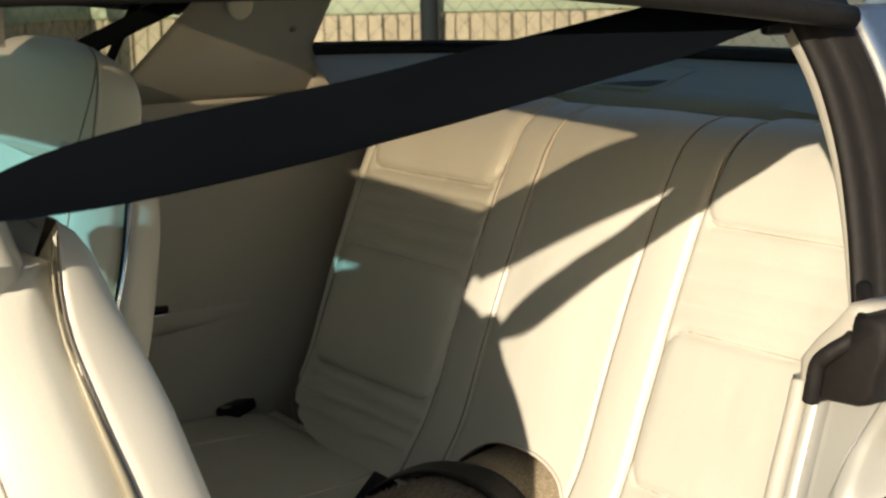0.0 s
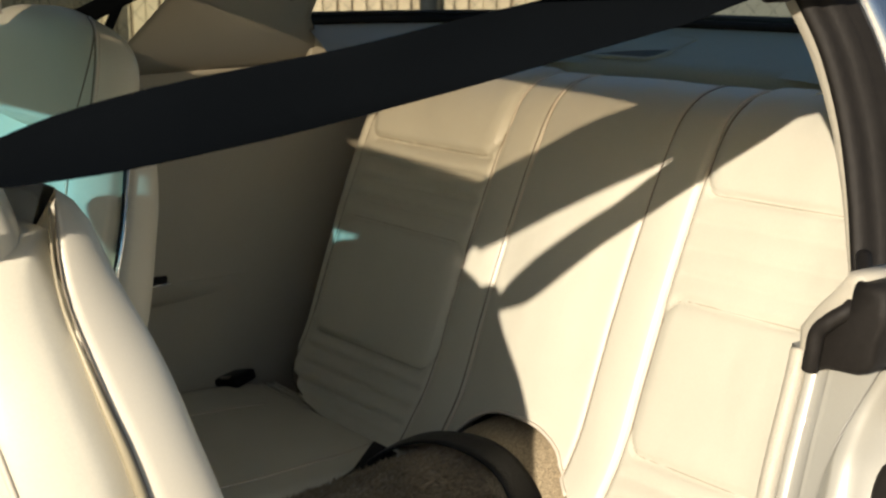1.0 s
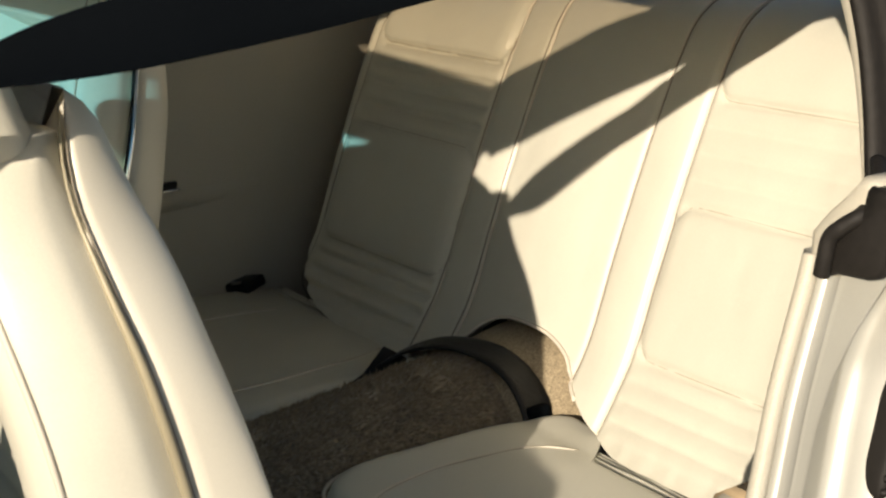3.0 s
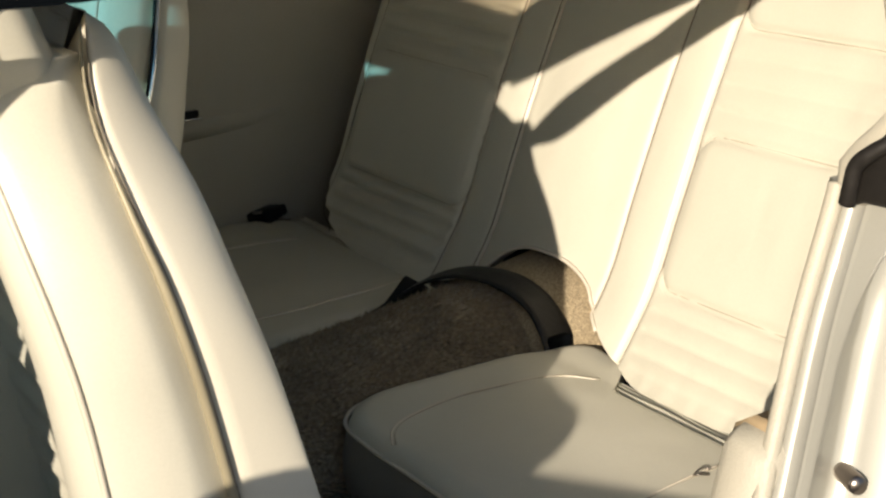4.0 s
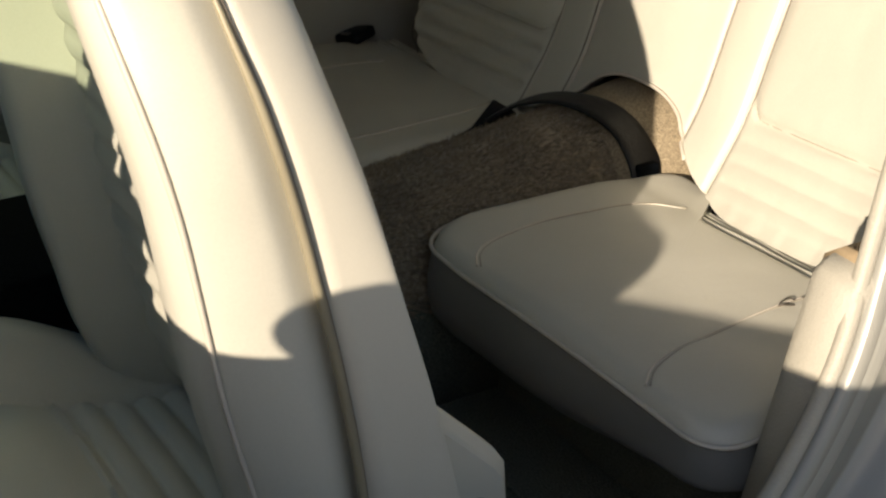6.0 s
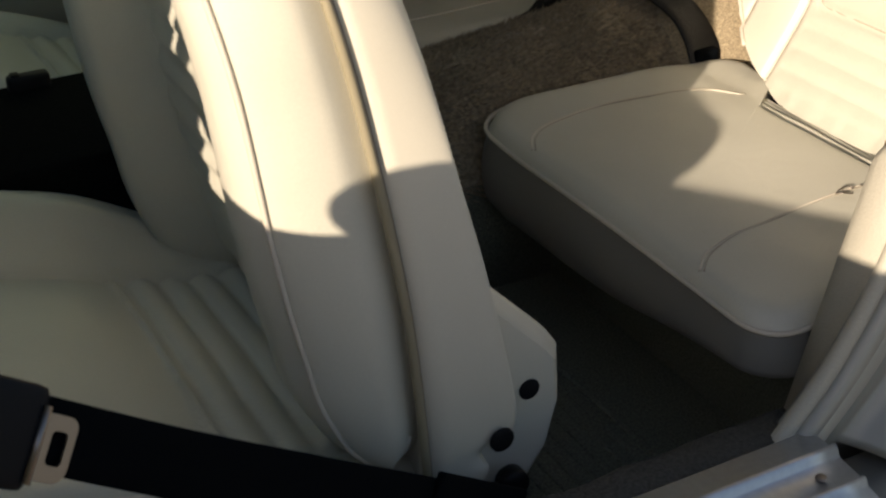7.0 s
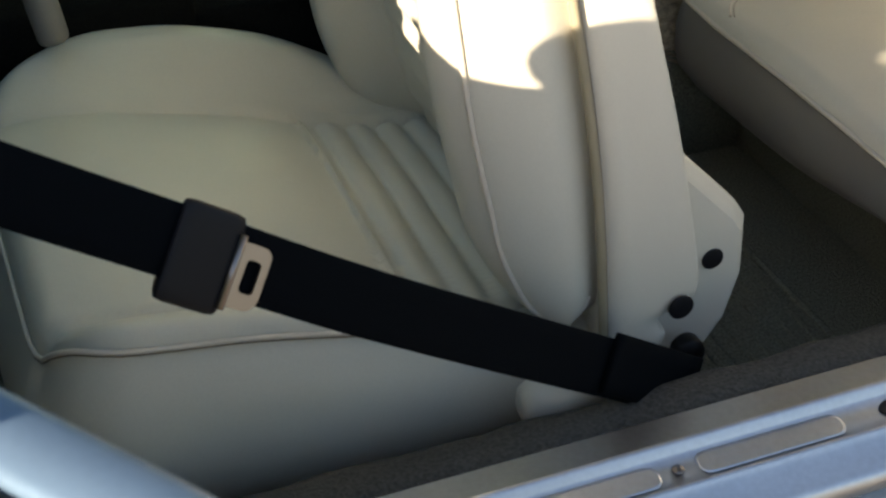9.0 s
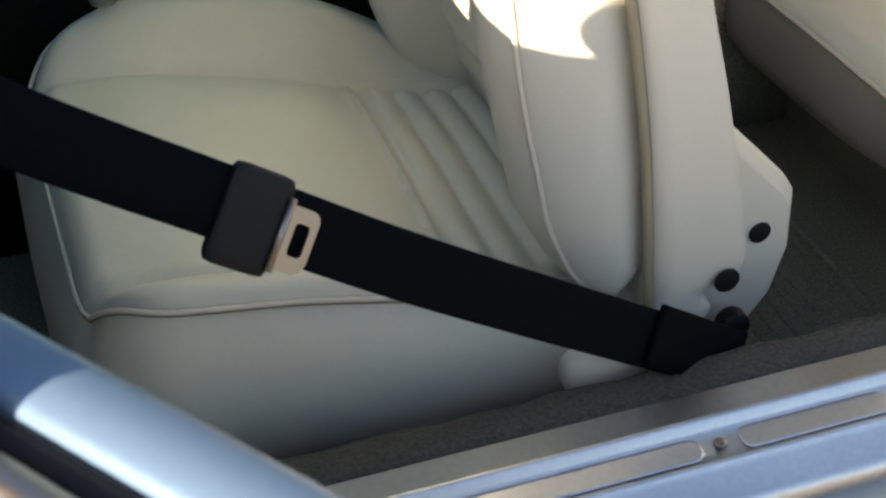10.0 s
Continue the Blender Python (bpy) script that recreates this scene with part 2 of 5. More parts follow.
def rounded_rect(x0, x1, y0, y1, r, n, power=None):
    """n points round a rectangle with corners of radius r (or one radius a corner), evenly by angle of travel."""
    rs = r if isinstance(r, (list, tuple)) else [r] * 4
    pts = []
    corners = [(x1 - rs[0], y1 - rs[0], 0, rs[0]), (x0 + rs[1], y1 - rs[1], 90, rs[1]), (x0 + rs[2], y0 + rs[2], 180, rs[2]), (x1 - rs[3], y0 + rs[3], 270, rs[3])]
    for cx, cy, a0, rr in corners:
        for k in range(13):
            a = radians(a0 + 90 * k / 12)
            pts.append(np.array((cx + rr * math.cos(a), cy + rr * math.sin(a))))
    pts.append(pts[0])
    ds = np.concatenate([[0], np.cumsum([np.linalg.norm(b - a) for a, b in zip(pts, pts[1:])])])
    out = []
    for k in range(n):
        s = ds[-1] * k / n
        i = min(len(pts) - 2, int(np.searchsorted(ds, s, "right")) - 1)
        t = (s - ds[i]) / max(1e-9, ds[i + 1] - ds[i])
        out.append((1 - t) * pts[i] + t * pts[i + 1])
    return out


def cushion(outline, height, bottom, bulge=0.012, rim=0.02, rings=46, piece="", straight=False):
    """A stuffed pad: outline, points in the plan; height(x, y): its top; it rounds over at the rim and bulges down to bottom."""
    c = sum(outline) / len(outline)
    rs = []
    for k in range(rings + 1):
        s = max(0.012, k / rings)
        ring = []
        for p in outline:
            q = c + (p - c) * s
            d = np.linalg.norm(p - c) * (1 - s)
            drop = rim * (1 - math.sqrt(max(0, 1 - (1 - min(1, d / (rim * 1.4))) ** 2)))
            ring.append((q[0], q[1], height(q[0], q[1]) - drop))
        rs.append(ring)
    top = rs[-1]
    for t in (0.08, 0.2, 0.4, 0.6, 0.8, 0.93, 1.0):
        ring = []
        for p, q in zip(outline, top):
            o = (p - c) / np.linalg.norm(p - c)
            w = p + o * (bulge * math.sin(math.pi * min(0.5 if straight else 1, t * 1.02)) - 0.02 * max(0, t - 0.8) / 0.2)
            ring.append((w[0], w[1], q[2] + (bottom - q[2]) * t))
        rs.append(ring)
    if piece:
        bm = loft(rs[:rings + 1] if piece == "top" else rs[rings:], caps=False)
        bm.verts.ensure_lookup_table()
        if piece == "top":
            bm.faces.new(bm.verts[:len(outline)])
        return bm
    return loft(rs)


# ---- setting ----
CENTRE = 0.82          # the car's middle line, across


def add_ground():
    bm = bmesh.new()
    bmesh.ops.create_grid(bm, x_segments=40, y_segments=40, size=400)
    tagged(part("ground", bm, BOUNCE_GROUND), "unseen ground, made pale to bounce sunlight into the car", "ground", kind="structure")


def add_fence(a, b, post_at, label):
    """A run of upright slats from a to b with a green rail on top; posts and wire mesh stand before it."""
    f = thing("slat_fence", label, "fence", "fence runs")
    o = Vector((*a, 0))
    d = Vector((*b, 0)) - o
    length = d.length
    d.normalize()
    out = Vector((d.y, -d.x, 0))
    ang = math.atan2(d.y, d.x)
    slat = mesh_of(box((-0.038, -0.008, 0.03), (0.038, 0.008, 1.095), 0.006, 1), "slat")
    slat.materials.append(SLAT)
    for k in range(int(length / 0.081)):
        ob = new("slat", slat)
        ob.parent = f
        ob.matrix_basis = Matrix.LocRotScale(o + d * (k * 0.081 + 0.04), Euler((0, random.uniform(-.008, .008), ang + random.uniform(-.12, .12))), (random.uniform(.92, 1.02), 1, random.uniform(.99, 1.005)))
    for name, z0, z1, t0, t1, mat in (("backing_board", 0.0, 1.06, 0.012, 0.025, DARK_BOARD), ("rail", 1.085, 1.185, -0.03, 0.03, GREEN_RAIL)):
        ob = part(name, box((0, t0, z0), (length, t1, z1), 0.006), mat, f)
        ob.matrix_basis = Matrix.LocRotScale(o, Euler((0, 0, ang)), None)
    for k in post_at:
        p = o + d * k + out * 0.12
        part("post", tube([p, p + Vector((0, 0, 2.1))], 0.05, 12), POST, f)
    bm = bmesh.new()
    w = 0.0013
    for sgn in (1, -1):
        for k in range(-18, int(length / 0.115) + 18):
            p = o + d * (k * 0.115) + out * 0.16
            q = p + d * (sgn * 1.7) + Vector((0, 0, 1.9))
            bm.faces.new([bm.verts.new(r) for r in (p - d * w, p + d * w, q + d * w, q - d * w)])
    tagged(part("wire_mesh", bm, POST, f, "thin diagonal wire mesh"), kind="stuff")


def add_verge():
    v = bmesh.new()
    bmesh.ops.create_grid(v, x_segments=60, y_segments=60, size=60)
    for q in v.verts:
        q.co.z += 0.03 + 0.05 * noise.noise(q.co * 0.35)
    ob = part("verge", v, VERGE)
    ob.location = (76, 40, 0)
    tagged(ob, "pale dry grass verge beyond the parking place", "grass", kind="structure")


# ---- front seats ----
# side view of the backrest: up the back, the x of the strip, of the bolster's front
STRIPX = [(0.33, 0.518), (0.425, 0.513), (0.55, 0.5025), (0.65, 0.4885), (0.75, 0.470), (0.80, 0.4597), (0.85, 0.448), (0.90, 0.4365), (0.94, 0.426), (0.97, 0.4195), (1.0, 0.4140), (1.02, 0.4125), (1.04, 0.4140), (1.06, 0.4195), (1.10, 0.432)]
FRONT = [(0.412, 0.470), (0.418, 0.456), (0.43, 0.442), (0.455, 0.426), (0.50, 0.406), (0.55, 0.395), (0.60, 0.384), (0.66, 0.374), (0.722, 0.367), (0.79, 0.359), (0.837, 0.351), (0.957, 0.328), (1.02, 0.322), (1.063, 0.335), (1.10, 0.345)]

# the rounded rear corner of the shell: its x, up the back
CORNER_X = [(0.33, 0.550), (0.345, 0.568), (0.360, 0.584), (0.372, 0.588), (0.380, 0.581), (0.390, 0.578), (0.398, 0.585), (0.404, 0.608), (0.412, 0.617), (0.43, 0.619), (0.50, 0.606), (0.60, 0.5836), (0.70, 0.557), (0.80, 0.5333), (0.85, 0.520), (0.90, 0.5065), (0.94, 0.4965), (0.97, 0.4875), (1.0, 0.4770), (1.02, 0.4705), (1.04, 0.4635), (1.06, 0.4565), (1.08, 0.446)]


def draw_in(z):
    """How far the shoulder draws in at the height z."""
    return 0.115 * max(0, (z - 0.82) / 0.28) ** 1.9


def strip_x(z):
    return curve_at(STRIPX, z)


def add_front_seat(y0, slide, lean, W, label, guide):
    """y0: the seat's outer side; slide: how far back it stands; lean: degrees the backrest is turned back."""
    s = thing("front_seat", label, "seat", "front seats")
    flip = y0 > CENTRE
    side = -1 if flip else 1

    def Y(v):
        return y0 + side * v

    pivot = Vector((0.58, 0, 0.42))
    turn = Matrix.Translation(Vector((slide, 0, 0)) + pivot) @ Matrix.Rotation(radians(lean), 4, "Y") @ Matrix.Translation(-pivot)

    def T(x, v, z):
        return turn @ Vector((x, Y(v), z))

    # backrest pad with two side bolsters and a sunk pleated middle
    rings = []
    zs = [0.412 + 0.024 * (k / 10) ** 1.5 for k in range(10)] + list(np.linspace(0.436, 1.060, 64))
    for z in zs:
        off = smooth_step(0.99, 1.05, z)             # the pad leaves the shell towards its top
        xf, xs = curve_at(FRONT, z), strip_x(z) - 0.004 - 0.003 * off
        curl = 0.034 * (1 - math.sqrt(max(0, 1 - (max(0, 0.450 - z) / 0.038) ** 2)))      # round lower end of the outer side
        ends = math.sqrt(max(0.08, 1 - ((z - 0.995) / 0.067) ** 2)) if z > 0.995 else 1
        slim = 1 - draw_in(z) / (W / 2)
        ring = []
        for k in range(61):
            u = k / 60 * 2 - 1
            v = W / 2 + u * (W / 2 - 0.004) * slim
            e = abs(u)
            r = (1 - e) * W / 2
            round_ = math.sqrt(max(0, 1 - (1 - min(1, r / 0.055)) ** 2))
            sunk = 0.072 * smooth_step(0.074, 0.131, r)
            pleat = 0.010 * abs(math.sin(math.pi * (z - 0.45) / 0.040)) ** 0.7 * smooth_step(0.142, 0.152, r)
            seam = 0.008 * groove(r - 0.142, 0.005)
            xk = xs - curl * smooth_step(0.16, 0.08, v / W)
            depth = (xk - xf) * (0.28 + 0.72 * round_) * ends
            ring.append(T(xk - depth + (sunk - pleat + seam) * ends, v, z - 0.035 * smooth_step(0.35, 0.75, v / W) * smooth_step(0.56, 0.412, z)))
        # the sides tuck in towards the strip
        low = z - 0.035 * smooth_step(0.56, 0.412, z)
        depth = (xs - xf) * ends
        tuck = ((0.14 * depth, 0.0065), (0.03 * depth, 0.013), (-0.020 + 0.010 * off, 0.023))
        ring += [T(xs - d, W / 2 + (W / 2 - v) * slim, low) for d, v in tuck]
        ring += [T(xs + 0.02 - 0.010 * off, W / 2 + u * (W / 2 - 0.023) * slim, z) for u in (0.33, -0.33)]
        ring += [T(xs - curl - d, W / 2 - (W / 2 - v) * slim, z) for d, v in reversed(tuck)]
        rings.append(ring)
    part("backrest_pad", loft(rings), LEATHER, s)

    # hard shell behind it
    rings = []
    for z in list(np.linspace(0.345, 0.44, 40)) + list(np.linspace(0.455, 1.072, 56)):
        xs, inset = strip_x(z) + 0.006, draw_in(z) + 0.004
        top = math.sqrt(max(0.03, 1 - ((z - 1.045) / 0.0273) ** 2)) if z > 1.045 else 1
        xr = xs + (curve_at(CORNER_X, z) - xs) * top
        yc = inset + 0.008 + 0.020 * smooth_step(0.70, 0.90, z)
        bow = float(np.interp(z, (0.80, 0.98), (1.0, 0.5)))
        half = []
        for a in range(11):
            t = a / 10
            ex, ey = math.sin(t * math.pi / 2) ** 0.7, (1 - math.cos(t * math.pi / 2)) ** 0.9
            half.append((xs + (xr - xs) * (bow * ex + (1 - bow) * t), inset + (yc - inset) * (bow * ey + (1 - bow) * t)))
        half += [(xr + 0.006 * top, yc + 0.04), (xr + 0.010 * top, yc + 0.10)]
        def fall(v):
            return z + 0.020 * smooth_step(1.01, 1.07, z) - 0.065 * smooth_step(1.0, 1.072, z) * smooth_step(0.020, 0.080, min(v, W - v) - inset)
        ring = [T(x, v, fall(v)) for x, v in half] + [T(x, W - v, fall(v)) for x, v in reversed(half)]
        front = -0.004 + min(0.030, 0.6 * (xr - xs)) * smooth_step(0.97, 1.02, z)
        ring += [T(xs + front, v, fall(v)) for v in (W - inset - 0.02, W - inset - 0.05, W - inset - 0.085, inset + 0.085, inset + 0.05, inset + 0.02)]
        rings.append(ring)
    part("back_shell", loft(rings), SHELL, s, "smooth cream plastic back shell")
    for v in (0.001, W - 0.001):
        line = [T(strip_x(z), v + (1 if v < 0.1 else -1) * draw_in(z), z + 0.020 * smooth_step(1.01, 1.07, z)) for z in np.linspace(0.36, 1.064, 50)]
        if flip and v > 0.1:
            shift = Vector((0, 0.004 * side, 0))
            part("trim_strip", tube([p + shift for p in line], 0.0030, 8), CHROME, s, "chrome trim strip")
            part("trim_groove", tube([p + shift * 0.8 + Vector((-0.0046, 0, 0)) for p in line], 0.0020, 8), BLACK, s)
        else:
            part("trim_strip", tube(line, 0.0045, 8, taper=(0.28, 0.0010)), STRIP, s, "khaki trim strip")
            part("trim_groove", tube([p + Vector((0.0050, 0.0012 if v < 0.1 else -0.0012, 0)) for p in line], 0.0016, 8, taper=(0.28, 0.0006)), LEATHER_SEAM, s)
        q = 0.002 if v < 0.1 else W - 0.002
        w = 1 if v < 0.1 else -1
        zz = np.linspace(0.432, 1.04, 40)
        pipe = [T(strip_x(z) - (strip_x(z) - curve_at(FRONT, z)) * 0.86, q + w * (0.020 + draw_in(z)), z) for z in zz]
        low = [T(0.505, q + w * 0.012, 0.437), T(0.497, q + w * 0.012, 0.4215), T(0.486, q + w * 0.014, 0.4140), T(0.470, q + w * 0.018, 0.4125)]
        part("piping", tube(low + pipe, 0.0026, 6, n=90), PIPING, s)

    # head restraint, its own pad above the shell
    wide = [(0, 0.178), (0.4, 0.208), (0.68, 0.212), (0.76, 0.203), (0.84, 0.180), (0.94, 0.132), (1.0, 0.07)] if guide else [(0, 0.216), (0.5, 0.224), (0.72, 0.218), (0.87, 0.192), (0.96, 0.14), (1.0, 0.08)]
    deep = 0.052 if guide else 0.062

    def head(t, an):
        k = max(0.12, math.sqrt(max(0.0, 1 - max(0, (t - 0.6) / 0.4) ** 2.2)))
        cx, cy = math.cos(an), math.sin(an)
        px = math.copysign(abs(cx) ** 0.6, cx) * deep * (0.35 + 0.65 * k)
        w = curve_at(wide, t)
        if guide and cy > 0:
            w += float(np.interp(t, (0, 0.62, 0.72, 0.8, 0.88, 1.0), (0.062, 0.060, 0.048, 0.031, 0.010, 0)))
        py = math.copysign(abs(cy) ** 0.42, cy) * w
        return T(0.388 - 0.065 * t + px, W / 2 - (0.012 if guide else 0) + py, 0.99 + (0.175 if guide else 0.163) * t)

    hr = part("head_restraint", loft([[head(t, 2 * math.pi * a / 56) for a in range(56)] for t in np.linspace(0, 1, 34)]), LEATHER, s)
    for an in (1.86, -1.86):
        part("seam", tube([head(t, an) for t in np.linspace(0.02, 0.93, 26)], 0.0030, 6), PIPING, hr)
        part("stitching", tube([head(t, an * 1.035) for t in np.linspace(0.02, 0.93, 26)], 0.0018, 5), LEATHER_SEAM, hr)
        part("stitching", tube([head(t, an * (1.03 + 0.26 * (0.85 - t))) for t in np.linspace(0.05, 0.82, 20)], 0.0014, 5), LEATHER_SEAM, hr)

    # seat cushion, tilted back, with raised sides and sewn pleats behind
    x1, x0 = 0.575 + slide, 0.0 + slide
    ya, yb = sorted((Y(0.030), Y(W - 0.008)))
    cy = (ya + yb) / 2
    hw = (yb - ya) / 2
    middle = [(-0.02, 0.474), (0.04, 0.484), (0.12, 0.481), (0.21, 0.462), (0.30, 0.438), (0.36, 0.414), (0.435, 0.394), (0.53, 0.385)]
    inner_side = [(-0.02, 0.488), (0.06, 0.512), (0.16, 0.522), (0.257, 0.512), (0.335, 0.488), (0.406, 0.452), (0.464, 0.412), (0.53, 0.385)]
    outer_side = [(-0.02, 0.502), (0.06, 0.508), (0.16, 0.496), (0.24, 0.480), (0.335, 0.456), (0.406, 0.430), (0.464, 0.404), (0.53, 0.385)]

    def top(x, y):
        e = abs(y - cy) / hw
        lx = x - slide
        lim = 0.57 if (y - cy) * side > 0 else 0.81
        z = curve_at(middle, lx) + 0.008 * (1 - (e / lim) ** 2 if e < lim else 0)
        rise = curve_at(inner_side if lim < 0.6 else outer_side, lx) - curve_at(middle, lx)
        z += rise * smooth_step(lim - 0.02, min(0.97, lim + 0.27), e)
        if 0.352 < lx < 0.56 and e < lim + 0.04:
            z += 0.013 * abs(math.sin(math.pi * (lx - 0.370) / 0.036)) ** 0.6 * smooth_step(lim + 0.03, lim - 0.02, e) - 0.006
        z -= 0.008 * groove((e - lim) * hw, 0.006)
        z -= 0.006 * groove(lx - 0.363, 0.005) * (e < lim)
        return z + 0.0015 * noise.noise(Vector((x * 16, y * 16, 2)))

    rr = [0.05, 0.15, 0.085, 0.05] if side > 0 else [0.05, 0.085, 0.15, 0.05]
    def skew(p):
        return np.array((p[0] + 0.018 * abs(p[1] - Y(W)) / W * smooth_step(0.3, 0.0, p[0] - slide), p[1]))

    out = [skew(p) for p in rounded_rect(x0, x1, ya, yb, rr, 220)]
    part("seat_cushion", cushion(out, top, 0.29, 0.032, 0.022, 90, straight=True), LEATHER, s)
    rimline = [(p[0], p[1], top(p[0], p[1]) - 0.020) for p in map(skew, rounded_rect(x0 - 0.003, x1, ya - 0.003, yb + 0.003, rr, 160))]
    part("piping", tube(rimline, 0.0026, 6, closed=True), PIPING, s)
    part("stitching", tube([(x, y, z - 0.0032) for x, y, z in rimline], 0.0016, 5, closed=True), LEATHER_SEAM, s)
    # hinge cover, knobs and base
    for v in (0.055, W - 0.055):
        pts = [(0.59, 0.56), (0.668, 0.478), (0.681, 0.458), (0.684, 0.395), (0.668, 0.335), (0.64, 0.295), (0.56, 0.28), (0.54, 0.40)]
        rings = []
        for dv, sc in ((0, 0.80), (0.004, 0.86), (0.0155, 0.985), (0.018, 1), (0.034, 1), (0.037, 0.96)):
            rings.append([Vector((0.629 + (x - 0.62) * sc + slide, Y(v - 0.018 + dv), 0.42 + (z - 0.42) * sc)) for x, z in pts])
        h = part("hinge_cover", loft(rings), SHELL, s, "cream plastic hinge cover with two holes", smooth=False)
        if v < 0.1:
            for x, z, r in ((0.648, 0.427, 0.0115),):
                part("hole", disc((x + slide, Y(v - 0.0185), z), (0, -side, 0), r, 0.002), BLACK, h)
            part("hole", disc((0.596 + slide, Y(0.0015), 0.408), (0, -side, 0), 0.013, 0.003), BLACK, h)
            part("knob", disc((0.608 + slide, Y(0.010), 0.352), (0, -side, 0), 0.016, 0.018), SMOKE, h, "smoke grey plastic knob")
            part("knob", disc((0.584 + slide, Y(0.004), 0.346), (0, -side, 0), 0.014, 0.018), BLACK, h)
    part("seat_base", box((0.06 + slide, ya + 0.05, 0.2), (0.62 + slide, yb - 0.05, 0.315), 0.01), BLACK, s)
    if guide:
        # a loop on the shoulder that the belt runs through
        c = Vector((0.284, y0 + 0.012, 1.118))
        rings = []
        for k in range(24):
            a = 2 * math.pi * k / 24
            m = c + Vector((math.copysign(abs(math.cos(a)) ** .6, math.cos(a)) * 0.036, 0.0, math.copysign(abs(math.sin(a)) ** .6, math.sin(a)) * 0.028))
            rings.append([m + Vector((0.007 * math.cos(a) * math.cos(b), 0.013 * math.sin(b), 0.007 * math.sin(a) * math.cos(b))) for b in [2 * math.pi * j / 8 for j in range(8)]])
        rings.append(rings[0])
        part("belt_guide", loft(rings, caps=False), SHELL, s, "cream belt guide loop")
    return s


# ---- rear seat ----
PROFILE = [(1.215, 0.43), (1.262, 0.462), (1.300, 0.512), (1.338, 0.575), (1.378, 0.680), (1.420, 0.785), (1.452, 0.86), (1.486, 0.935), (1.524, 1.005),
           (1.556, 1.037), (1.592, 1.053), (1.635, 1.056), (1.69, 1.03)]
RIBS_LOW, RIBS_TOP = (0.470, 0.577), (0.785, 0.925)
SEAT_MID = 0.803
PADS = ((RIBS_LOW[1], RIBS_TOP[0]), (RIBS_TOP[1], 1.10))


def pad_depth(e, z, lo, hi, r=0.035):
    """How far inside a round-cornered pad a point lies; negative outside."""
    a, c = 0.238, 0.606
    qx = max(a + r - e, e - c + r, 0)
    qz = max(lo + r - z, z - hi + r, 0)
    if qx or qz:
        return r - math.hypot(qx, qz)
    return r + min(e - a - r, c - r - e, z - lo - r, hi - r - z)


